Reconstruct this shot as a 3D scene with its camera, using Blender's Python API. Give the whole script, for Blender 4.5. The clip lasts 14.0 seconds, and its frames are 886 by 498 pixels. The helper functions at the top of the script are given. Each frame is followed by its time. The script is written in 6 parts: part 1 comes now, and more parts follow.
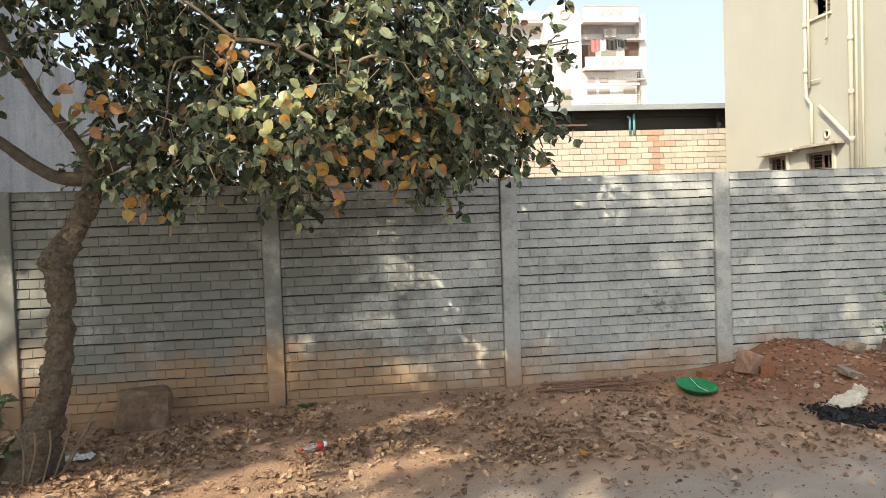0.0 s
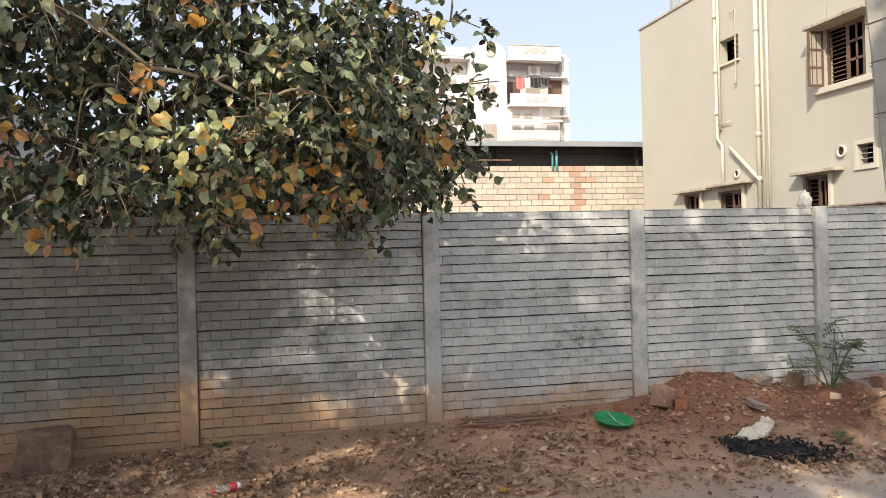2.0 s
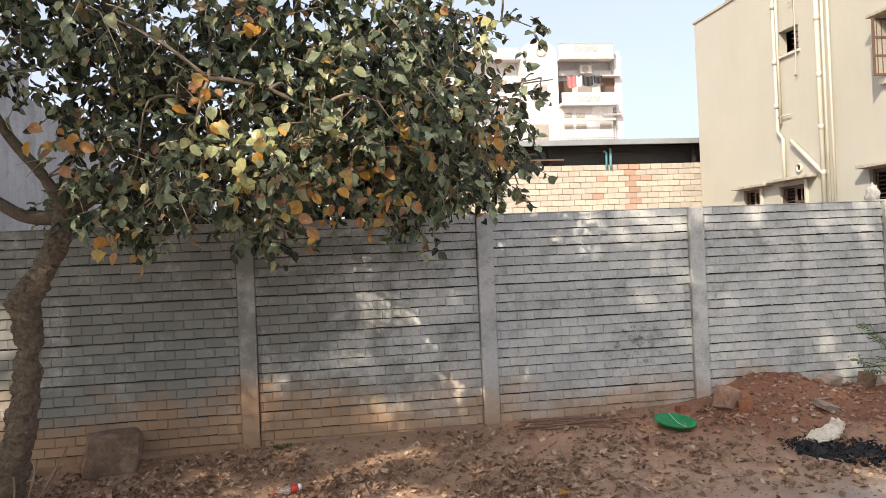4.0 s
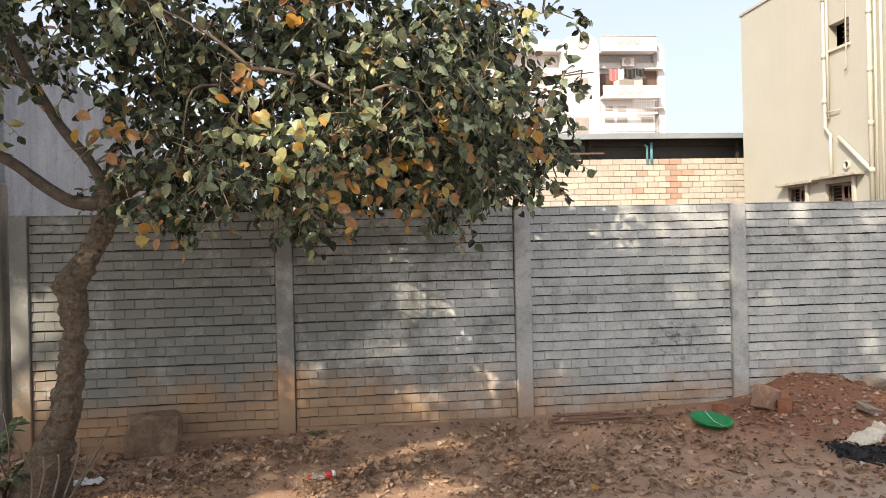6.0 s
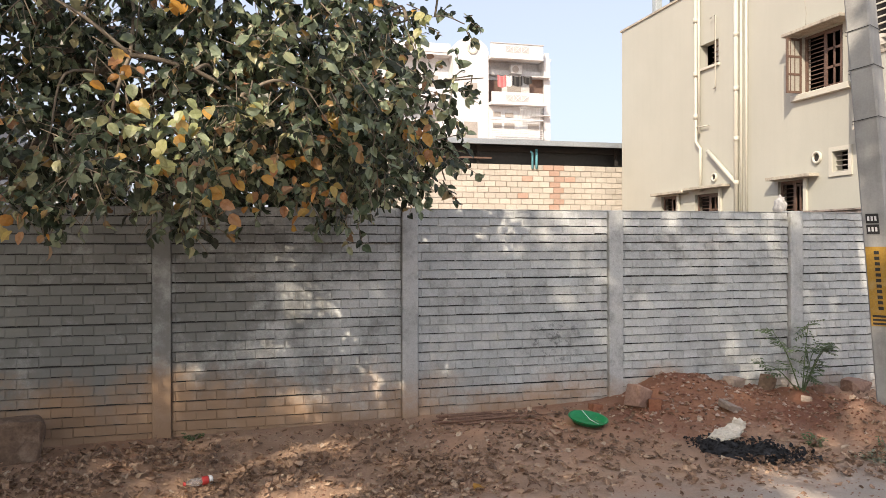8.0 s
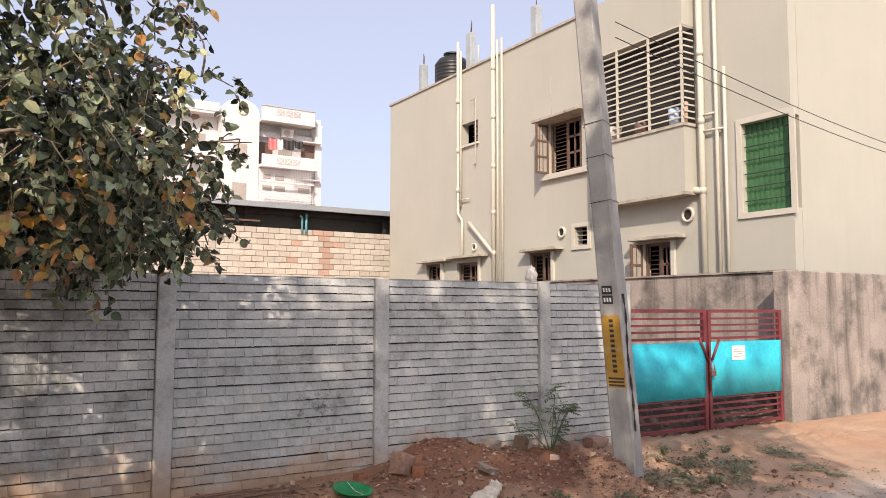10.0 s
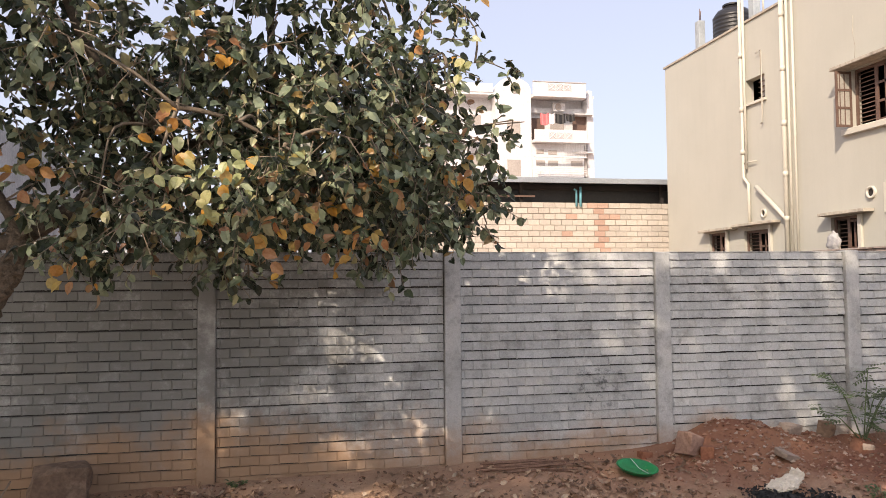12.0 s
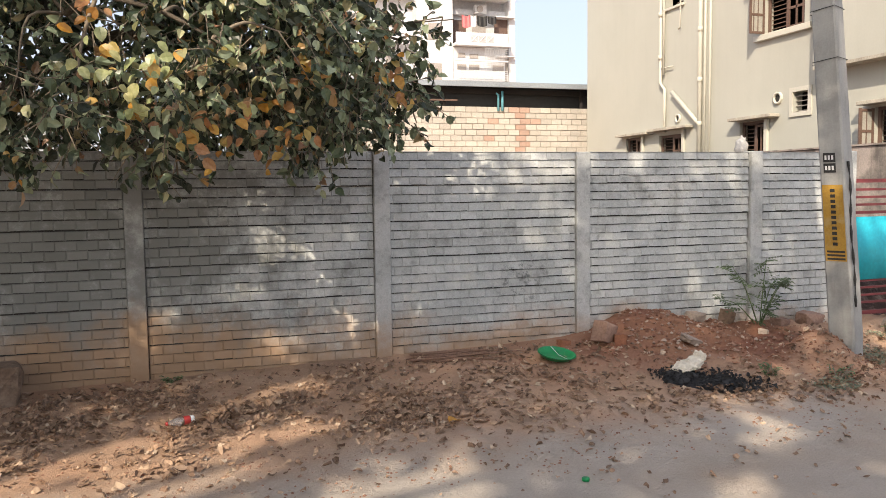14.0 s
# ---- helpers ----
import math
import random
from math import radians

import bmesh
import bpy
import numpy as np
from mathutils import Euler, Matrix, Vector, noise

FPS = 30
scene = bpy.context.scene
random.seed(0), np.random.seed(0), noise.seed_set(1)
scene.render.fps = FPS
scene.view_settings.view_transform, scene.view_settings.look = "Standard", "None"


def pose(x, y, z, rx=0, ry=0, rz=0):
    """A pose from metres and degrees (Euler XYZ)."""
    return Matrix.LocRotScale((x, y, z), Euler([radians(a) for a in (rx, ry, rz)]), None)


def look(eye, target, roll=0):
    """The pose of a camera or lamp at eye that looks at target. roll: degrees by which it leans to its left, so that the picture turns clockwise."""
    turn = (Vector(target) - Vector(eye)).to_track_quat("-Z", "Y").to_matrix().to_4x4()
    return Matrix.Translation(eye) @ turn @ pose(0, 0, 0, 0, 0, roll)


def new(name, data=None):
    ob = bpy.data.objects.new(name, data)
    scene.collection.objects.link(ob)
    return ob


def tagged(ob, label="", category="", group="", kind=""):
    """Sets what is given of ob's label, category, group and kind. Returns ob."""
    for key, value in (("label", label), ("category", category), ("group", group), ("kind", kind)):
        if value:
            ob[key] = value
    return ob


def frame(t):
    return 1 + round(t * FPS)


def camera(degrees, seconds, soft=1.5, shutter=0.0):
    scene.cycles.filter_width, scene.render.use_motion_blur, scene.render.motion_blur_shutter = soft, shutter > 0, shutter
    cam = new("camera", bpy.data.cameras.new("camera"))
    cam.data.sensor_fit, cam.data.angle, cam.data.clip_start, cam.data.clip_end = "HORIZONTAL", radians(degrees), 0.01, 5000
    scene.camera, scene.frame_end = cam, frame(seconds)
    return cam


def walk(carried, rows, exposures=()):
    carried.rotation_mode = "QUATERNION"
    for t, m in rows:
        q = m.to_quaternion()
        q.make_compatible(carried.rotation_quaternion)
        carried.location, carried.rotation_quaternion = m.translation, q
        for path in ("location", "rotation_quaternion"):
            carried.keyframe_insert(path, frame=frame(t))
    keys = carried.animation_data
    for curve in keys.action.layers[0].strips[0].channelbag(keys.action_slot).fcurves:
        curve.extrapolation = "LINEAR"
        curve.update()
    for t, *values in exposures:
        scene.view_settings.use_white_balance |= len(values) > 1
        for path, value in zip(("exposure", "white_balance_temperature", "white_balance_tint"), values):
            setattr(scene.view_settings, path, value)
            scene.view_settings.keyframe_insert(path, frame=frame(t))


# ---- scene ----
cam = camera(60.3, 14.0, soft=0.5)
PATH = [
    (0, (-1.393, -6.227, 1.562), (-1.126, -4.246, 1.486), -2.1),
    (0.5, (-1.386, -6.235, 1.573), (-1.142, -4.251, 1.53), -2.0),
    (1, (-1.384, -6.227, 1.577), (-1.247, -4.232, 1.557), -1.8),
    (1.5, (-1.367, -6.226, 1.586), (-1.145, -4.239, 1.562), -1.9),
    (2, (-1.355, -6.221, 1.586), (-0.896, -4.275, 1.586), -1.5),
    (2.5, (-1.367, -6.228, 1.591), (-0.96, -4.271, 1.651), -1.3),
    (3, (-1.365, -6.211, 1.588), (-1.051, -4.236, 1.606), -1.8),
    (3.5, (-1.359, -6.208, 1.584), (-1.041, -4.234, 1.599), -2.4),
    (3.7, (-1.359, -6.207, 1.583), (-1.033, -4.234, 1.595), -2.6),
    (5.8, (-1.379, -6.207, 1.577), (-1.145, -4.22, 1.583), -1.0),
    (6, (-1.361, -6.215, 1.58), (-1.135, -4.228, 1.573), -1.4),
    (6.5, (-1.366, -6.224, 1.58), (-1.147, -4.236, 1.554), -2.6),
    (7, (-1.372, -6.227, 1.582), (-1.175, -4.237, 1.568), -1.8),
    (7.5, (-1.378, -6.248, 1.574), (-1.119, -4.264, 1.564), -0.1),
    (7.7, (-1.372, -6.233, 1.577), (-0.995, -4.269, 1.551), 0.6),
    (8, (-1.361, -6.206, 1.584), (-0.846, -4.274, 1.574), -0.2),
    (8.5, (-1.358, -6.208, 1.585), (-0.862, -4.27, 1.591), -0.4),
    (9, (-1.359, -6.21, 1.584), (-0.713, -4.317, 1.627), 0.1),
    (9.2, (-1.357, -6.208, 1.584), (-0.548, -4.381, 1.67), 0.2),
    (11.3, (-1.337, -6.175, 1.636), (-0.754, -4.268, 1.792), -0.2),
    (11.5, (-1.337, -6.17, 1.644), (-0.856, -4.234, 1.793), 0.2),
    (12, (-1.335, -6.175, 1.636), (-0.933, -4.218, 1.725), -0.6),
    (12.5, (-1.323, -6.161, 1.625), (-0.833, -4.222, 1.571), -1.5),
    (13, (-1.301, -6.147, 1.619), (-0.691, -4.243, 1.645), -2.1),
    (13.5, (-1.334, -6.172, 1.614), (-0.75, -4.26, 1.567), -1.8),
    (14, (-1.437, -6.287, 1.574), (-0.838, -4.385, 1.416), -0.8),
]
GAP = [
    (9.5, (-1.345, -6.201, 1.599), (-0.357, -4.467, 1.725), 0.2),
    (9.9, (-1.341, -6.195, 1.609), (-0.277, -4.509, 1.765), 0.1),
    (10.3, (-1.338, -6.188, 1.618), (-0.328, -4.470, 1.783), 0.0),
    (10.7, (-1.334, -6.182, 1.628), (-0.468, -4.386, 1.789), -0.1),
    (11.0, (-1.331, -6.177, 1.635), (-0.606, -4.319, 1.791), -0.1),
]
EXPOSURE = [(0.0, 1.34, 6600, -2), (1.5, 1.39, 6600, 1), (2.0, 1.20, 6550, 3), (3.5, 1.26, 6550, 5), (6.0, 1.33, 6600, 4), (7.5, 1.28, 6550, 5),
            (8.0, 1.20, 6500, 6), (9.0, 1.08, 6450, 8), (9.2, 1.01, 6450, 9), (11.5, 1.08, 6700, 13), (12.5, 1.22, 6600, 8), (13.0, 1.16, 6500, 7), (14.0, 1.25, 6500, 5)]
walk(cam, [(t, look(eye, target, roll)) for t, eye, target, roll in sorted(PATH + GAP)], EXPOSURE)

# ---- world, sun ----
SUN_DIR = Vector((-0.50, -0.68, 0.62)).normalized()
world = bpy.data.worlds.new("world")
scene.world = world
world.use_nodes = True
wn = world.node_tree.nodes
sky = wn.new("ShaderNodeTexSky")
sky.sky_type, sky.sun_disc = "NISHITA", False
sky.sun_elevation, sky.sun_rotation = math.asin(SUN_DIR.z), math.atan2(SUN_DIR.x, SUN_DIR.y)
sky.air_density, sky.dust_density, sky.ozone_density = 1.0, 4.0, 1.6
haze = wn.new("ShaderNodeMix")
haze.data_type = "RGBA"
haze.inputs[0].default_value, haze.inputs[7].default_value = 0.64, (2.32, 2.20, 2.52, 1.0)
world.node_tree.links.new(sky.outputs[0], haze.inputs[6])
world.node_tree.links.new(haze.outputs[2], wn["Background"].inputs[0])
wn["Background"].inputs[1].default_value = 0.152
sun = new("sun", bpy.data.lights.new("sun", "SUN"))
sun.data.energy, sun.data.angle, sun.data.color = 2.5, radians(0.6), (1.0, 0.83, 0.67)
sun.matrix_world = SUN_DIR.to_track_quat("Z", "Y").to_matrix().to_4x4()


# ---- materials ----
def tree_of(name):
    m = bpy.data.materials.new(name)
    m.use_nodes = True
    nt = m.node_tree
    return m, nt, nt.nodes["Principled BSDF"]


def tex_noise(nt, scale, detail=6.0, rough=0.6, vec=None):
    n = nt.nodes.new("ShaderNodeTexNoise")
    n.inputs["Scale"].default_value, n.inputs["Detail"].default_value = scale, detail
    n.inputs["Roughness"].default_value = rough
    if vec is None:
        vec = nt.nodes.new("ShaderNodeNewGeometry").outputs["Position"]
    nt.links.new(vec, n.inputs["Vector"])
    return n.outputs["Fac"]


def ramp(nt, fac, stops):
    r = nt.nodes.new("ShaderNodeValToRGB")
    e = r.color_ramp.elements
    while len(e) < len(stops):
        e.new(0.5)
    for k, (p, c) in zip(e, stops):
        k.position, k.color = p, (*c, 1.0)
    nt.links.new(fac, r.inputs[0])
    return r.outputs[0]


def mix(nt, fac, a, b, mode="MIX"):
    n = nt.nodes.new("ShaderNodeMix")
    n.data_type, n.blend_type = "RGBA", mode
    for sock, v in ((n.inputs[0], fac), (n.inputs[6], a), (n.inputs[7], b)):
        if isinstance(v, (int, float)):
            sock.default_value = v
        elif isinstance(v, tuple):
            sock.default_value = (*v, 1.0)
        else:
            nt.links.new(v, sock)
    return n.outputs[2]


def calc(nt, op, a, b=0.0, c=0.0):
    n = nt.nodes.new("ShaderNodeMath")
    n.operation = op
    for sock, v in zip(n.inputs, (a, b, c)):
        if isinstance(v, (int, float)):
            sock.default_value = v
        else:
            nt.links.new(v, sock)
    return n.outputs[0]


def bump(nt, bsdf, fac, strength, dist=0.01):
    b = nt.nodes.new("ShaderNodeBump")
    b.inputs["Strength"].default_value, b.inputs["Distance"].default_value = strength, dist
    nt.links.new(fac, b.inputs["Height"])
    nt.links.new(b.outputs[0], bsdf.inputs["Normal"])


def stretched(nt, sx, sy, sz):
    g = nt.nodes.new("ShaderNodeNewGeometry")
    m = nt.nodes.new("ShaderNodeMapping")
    m.inputs["Scale"].default_value = (sx, sy, sz)
    nt.links.new(g.outputs["Position"], m.inputs["Vector"])
    return m.outputs[0]


def surface(name, c1, c2, scale=3.0, rough=0.8, fine=60.0, bumps=0.3, metal=0.0, vary=0.0, dirt=None, streak=0.0, grit=0.35):
    """Two-scale mottled colour with grain relief; dirt: a third colour in patches; streak: vertical weather marks; vary: by piece."""
    m, nt, bs = tree_of(name)
    col = ramp(nt, tex_noise(nt, scale), [(0.3, c1), (0.7, c2)])
    grain = tex_noise(nt, fine, 4.0)
    col = mix(nt, grit, col, ramp(nt, grain, [(0.25, tuple(v * 0.55 for v in c1)), (0.75, tuple(min(1, v * 1.25) for v in c2))]))
    if dirt:
        patch = ramp(nt, tex_noise(nt, scale * 0.55, 8.0, 0.7), [(0.5, (0, 0, 0)), (0.66, (1, 1, 1))])
        col = mix(nt, patch, col, dirt)
    if streak:
        s = ramp(nt, tex_noise(nt, 1.0, 6.0, 0.65, stretched(nt, 5.0, 5.0, 0.35)), [(0.48, (0, 0, 0)), (0.72, (1, 1, 1))])
        col = mix(nt, calc(nt, "MULTIPLY", s, streak), col, tuple(v * 0.35 for v in c1))
    if vary:
        o = nt.nodes.new("ShaderNodeObjectInfo").outputs["Random"]
        f = calc(nt, "MULTIPLY_ADD", o, vary, 1.0 - vary * 0.5)
        hs = nt.nodes.new("ShaderNodeHueSaturation")
        nt.links.new(f, hs.inputs["Value"])
        nt.links.new(col, hs.inputs["Color"])
        col = hs.outputs[0]
    nt.links.new(col, bs.inputs["Base Color"])
    bs.inputs["Roughness"].default_value, bs.inputs["Metallic"].default_value = rough, metal
    if bumps:
        bump(nt, bs, grain, bumps)
    return m


def axis_of(nt, axis):
    g, x = nt.nodes.new("ShaderNodeNewGeometry"), nt.nodes.new("ShaderNodeSeparateXYZ")
    nt.links.new(g.outputs["Position"], x.inputs[0])
    return x.outputs[axis]


def precast_material(name, vary):
    """Grey cast concrete with red soil splashed on its foot, paler, darker and bluish weather patches, and left bays
    darkened by grime and painted tree shade.
    """
    m, nt, bs = tree_of(name)
    col = ramp(nt, tex_noise(nt, 1.6, 8.0, 0.62), [(0.28, (0.40, 0.42, 0.42)), (0.5, (0.51, 0.53, 0.525)), (0.72, (0.63, 0.63, 0.61))])
    grain = tex_noise(nt, 85.0, 5.0, 0.7)
    col = mix(nt, 0.38, col, ramp(nt, grain, [(0.3, (0.24, 0.25, 0.25)), (0.7, (0.68, 0.69, 0.68))]))
    pits = tex_noise(nt, 24.0, 6.0, 0.75)
    col = mix(nt, calc(nt, "MULTIPLY", nt_range(nt, pits, 0.46, 0.70), 0.30), col, (0.20, 0.205, 0.20))
    s = ramp(nt, tex_noise(nt, 1.0, 7.0, 0.7, stretched(nt, 3.0, 3.0, 0.9)), [(0.50, (0, 0, 0)), (0.72, (1, 1, 1))])
    col = mix(nt, calc(nt, "MULTIPLY", s, 0.34), col, (0.22, 0.225, 0.22))
    pale = ramp(nt, tex_noise(nt, 3.4, 6.0, 0.6), [(0.56, (0, 0, 0)), (0.70, (1, 1, 1))])
    col = mix(nt, calc(nt, "MULTIPLY", pale, 0.40), col, (0.63, 0.605, 0.565))
    black = ramp(nt, tex_noise(nt, 6.5, 10.0, 0.78), [(0.56, (0, 0, 0)), (0.68, (1, 1, 1))])
    col = mix(nt, calc(nt, "MULTIPLY", black, 0.45), col, (0.15, 0.15, 0.145))
    # grime thickens towards the left bays, also painting in the shade of the tree
    grime_and_shade = calc(nt, "MULTIPLY_ADD", nt_range(nt, axis_of(nt, "X"), 0.6, -2.4), 0.22, tex_noise(nt, 2.3, 9.0, 0.72))
    col = mix(nt, calc(nt, "MULTIPLY", nt_range(nt, grime_and_shade, 0.50, 0.72), 0.86), col, (0.185, 0.187, 0.175))
    # blotches of black mould low on the third bay
    spot = nt.nodes.new("ShaderNodeVectorMath")
    spot.operation = "DISTANCE"
    nt.links.new(nt.nodes.new("ShaderNodeNewGeometry").outputs["Position"], spot.inputs[0])
    spot.inputs[1].default_value = (1.28, 0.0, 0.74)
    mould = calc(nt, "MULTIPLY", nt_range(nt, spot.outputs["Value"], 0.42, 0.08), nt_range(nt, tex_noise(nt, 11.0, 8.0, 0.75), 0.50, 0.64))
    col = mix(nt, calc(nt, "MULTIPLY", mould, 0.8), col, (0.07, 0.075, 0.075))
    # soil thrown up by rain: an uneven rim above the earth
    pos = nt.nodes.new("ShaderNodeNewGeometry").outputs["Position"]
    xyz = nt.nodes.new("ShaderNodeSeparateXYZ")
    nt.links.new(pos, xyz.inputs[0])
    rim = calc(nt, "MULTIPLY_ADD", tex_noise(nt, 1.4, 8.0, 0.7), 1.5, -0.30)
    rim = calc(nt, "MULTIPLY_ADD", nt_range(nt, xyz.outputs["X"], -0.8, 1.2), -0.24, rim)
    wet = calc(nt, "SUBTRACT", rim, xyz.outputs["Z"])
    wet = nt_range(nt, wet, -0.30, 0.22)
    col = mix(nt, calc(nt, "MULTIPLY", wet, 0.82), col, (0.39, 0.245, 0.14))
    if vary:
        o = nt.nodes.new("ShaderNodeObjectInfo").outputs["Random"]
        hs = nt.nodes.new("ShaderNodeHueSaturation")
        nt.links.new(calc(nt, "MULTIPLY_ADD", o, vary, 1.0 - vary * 0.5), hs.inputs["Value"])
        nt.links.new(col, hs.inputs["Color"])
        col = hs.outputs[0]
    nt.links.new(col, bs.inputs["Base Color"])
    bs.inputs["Roughness"].default_value = 0.9
    bump(nt, bs, grain, 0.6, 0.009)
    return m


def nt_range(nt, v, lo, hi):
    n = nt.nodes.new("ShaderNodeMapRange")
    n.interpolation_type = "SMOOTHSTEP"
    n.inputs["From Min"].default_value, n.inputs["From Max"].default_value = lo, hi
    nt.links.new(v, n.inputs["Value"])
    return n.outputs[0]


def ground_material():
    """Red-brown earth by the wall, running unevenly into dusty grey asphalt."""
    m, nt, bs = tree_of("earth and road")
    pos = nt.nodes.new("ShaderNodeNewGeometry").outputs["Position"]
    xyz = nt.nodes.new("ShaderNodeSeparateXYZ")
    nt.links.new(pos, xyz.inputs[0])
    grain = tex_noise(nt, 70.0, 6.0, 0.75)
    soil = ramp(nt, tex_noise(nt, 2.2, 8.0, 0.65), [(0.28, (0.36, 0.22, 0.138)), (0.5, (0.57, 0.38, 0.25)), (0.72, (0.72, 0.53, 0.39))])
    soil = mix(nt, 0.4, soil, ramp(nt, grain, [(0.3, (0.20, 0.115, 0.075)), (0.7, (0.56, 0.40, 0.29))]))
    red = ramp(nt, tex_noise(nt, 1.1, 5.0), [(0.45, (0, 0, 0)), (0.6, (1, 1, 1))])
    right = nt_range(nt, calc(nt, "MULTIPLY_ADD", tex_noise(nt, 1.5, 6.0), 1.6, xyz.outputs["X"]), 1.4, 3.0)
    right = calc(nt, "MULTIPLY", right, nt_range(nt, calc(nt, "MULTIPLY_ADD", tex_noise(nt, 2.1, 6.0), 0.8, xyz.outputs["X"]), 4.9, 4.1))
    near = nt_range(nt, calc(nt, "MULTIPLY_ADD", tex_noise(nt, 2.5, 6.0), 0.9, calc(nt, "MULTIPLY_ADD", nt_range(nt, xyz.outputs["X"], 2.6, 3.4), 0.35, xyz.outputs["Y"])), -0.95, -0.1)
    soil = mix(nt, calc(nt, "MULTIPLY", calc(nt, "MULTIPLY", right, near), 0.92), soil,
               mix(nt, grain, (0.14, 0.05, 0.03), (0.31, 0.125, 0.072)))
    soil = mix(nt, calc(nt, "MULTIPLY", red, 0.5), soil, (0.44, 0.235, 0.135))
    road = ramp(nt, tex_noise(nt, 1.7, 8.0, 0.6), [(0.3, (0.45, 0.385, 0.32)), (0.7, (0.63, 0.555, 0.475))])
    road = mix(nt, 0.3, road, ramp(nt, grain, [(0.3, (0.18, 0.165, 0.15)), (0.7, (0.52, 0.48, 0.44))]))
    dust = ramp(nt, tex_noise(nt, 0.9, 6.0, 0.6), [(0.45, (0, 0, 0)), (0.7, (1, 1, 1))])
    road = mix(nt, calc(nt, "MULTIPLY", dust, 0.5), road, (0.36, 0.26, 0.18))
    edge = calc(nt, "MULTIPLY_ADD", tex_noise(nt, 1.4, 8.0, 0.7), 1.5, calc(nt, "MULTIPLY_ADD", nt_range(nt, xyz.outputs["X"], 2.3, 3.6), 0.55, calc(nt, "MULTIPLY_ADD", xyz.outputs["X"], -0.08, xyz.outputs["Y"])))
    f = nt_range(nt, edge, -1.75, -0.75)
    nt.links.new(mix(nt, f, road, soil), bs.inputs["Base Color"])
    bs.inputs["Roughness"].default_value = 0.95
    bump(nt, bs, calc(nt, "ADD", calc(nt, "MULTIPLY", tex_noise(nt, 18.0, 8.0, 0.7), 1.5), grain), 0.9, 0.018)
    return m


def leaf_material(name, stops, trans=0.3, island=True, grain=((0.03, 0.04, 0.012), (0.32, 0.32, 0.20)), rough=0.36, weave=0.35):
    m, nt, bs = tree_of(name)
    if island:
        rnd = nt.nodes.new("ShaderNodeNewGeometry").outputs["Random Per Island"]
    else:
        rnd = nt.nodes.new("ShaderNodeObjectInfo").outputs["Random"]
    col = ramp(nt, rnd, stops)
    col = mix(nt, weave, col, ramp(nt, tex_noise(nt, 45.0, 4.0), [(0.35, grain[0]), (0.65, grain[1])]))
    nt.links.new(col, bs.inputs["Base Color"])
    bs.inputs["Roughness"].default_value = rough
    tr = nt.nodes.new("ShaderNodeBsdfTranslucent")
    nt.links.new(col, tr.inputs["Color"])
    mx = nt.nodes.new("ShaderNodeMixShader")
    mx.inputs[0].default_value = trans
    nt.links.new(bs.outputs[0], mx.inputs[1])
    nt.links.new(tr.outputs[0], mx.inputs[2])
    nt.links.new(mx.outputs[0], nt.nodes["Material Output"].inputs["Surface"])
    return m


def glass_material():
    m, nt, bs = tree_of("window glass")
    bs.inputs["Base Color"].default_value = (0.92, 0.94, 0.93, 1)
    bs.inputs["Roughness"].default_value = 0.08
    bs.inputs["Transmission Weight"].default_value = 0.9
    return m


PRECAST = precast_material("precast concrete", 0.0)
# near-black backing paints the shadow lines under the cast bricks
GROOVE = surface("recessed joint with painted shadow", (0.02, 0.02, 0.019), (0.06, 0.06, 0.057), 5.0, 1.0, 60.0, 0.3)
BRICKCAST = precast_material("precast brick face", 0.20)
GROUND = ground_material()
# near-black and pale stops paint shaded and sunlit leaves, scattered at random
LEAF = leaf_material("dusty green leaf with shade and sun tones", [(0.0, (0.008, 0.015, 0.007)), (0.36, (0.020, 0.036, 0.017)), (0.50, (0.11, 0.155, 0.09)), (0.80, (0.385, 0.45, 0.295)),
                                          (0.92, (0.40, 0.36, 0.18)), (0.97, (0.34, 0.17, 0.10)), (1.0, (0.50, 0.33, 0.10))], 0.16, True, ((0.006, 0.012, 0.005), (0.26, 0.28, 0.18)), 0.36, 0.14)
YELLOW = leaf_material("yellowed leaf", [(0.0, (0.66, 0.29, 0.04)), (0.25, (0.62, 0.38, 0.08)), (0.5, (0.42, 0.18, 0.07)), (0.75, (0.55, 0.47, 0.17)), (1.0, (0.40, 0.40, 0.18))], 0.4, False, ((0.45, 0.20, 0.03), (0.70, 0.45, 0.10)))
RUSTY = leaf_material("rusty leaf", [(0.0, (0.40, 0.17, 0.07)), (0.5, (0.48, 0.27, 0.15)), (1.0, (0.62, 0.30, 0.05))], 0.35, False, ((0.30, 0.12, 0.04), (0.60, 0.38, 0.18)))
# pale tone paints sunlit leaves as well as yellowing ones
PALELEAF = leaf_material("pale yellow-green leaf with sunlit tone", [(0.0, (0.30, 0.36, 0.16)), (0.5, (0.46, 0.47, 0.22)), (1.0, (0.56, 0.50, 0.20))], 0.3, False, ((0.22, 0.26, 0.10), (0.58, 0.58, 0.36)))
DRY = leaf_material("dry fallen leaf", [(0.0, (0.07, 0.04, 0.028)), (0.4, (0.20, 0.118, 0.076)), (0.72, (0.38, 0.245, 0.16)), (0.92, (0.56, 0.41, 0.285)), (1.0, (0.70, 0.58, 0.44))], 0.05, True, ((0.13, 0.07, 0.04), (0.52, 0.36, 0.24)), 0.8)
WEED = leaf_material("green weed leaf", [(0.0, (0.05, 0.11, 0.03)), (1.0, (0.13, 0.22, 0.08))], 0.3)
YOUNG = leaf_material("young green leaf", [(0.0, (0.045, 0.10, 0.035)), (1.0, (0.12, 0.20, 0.085))], 0.3)
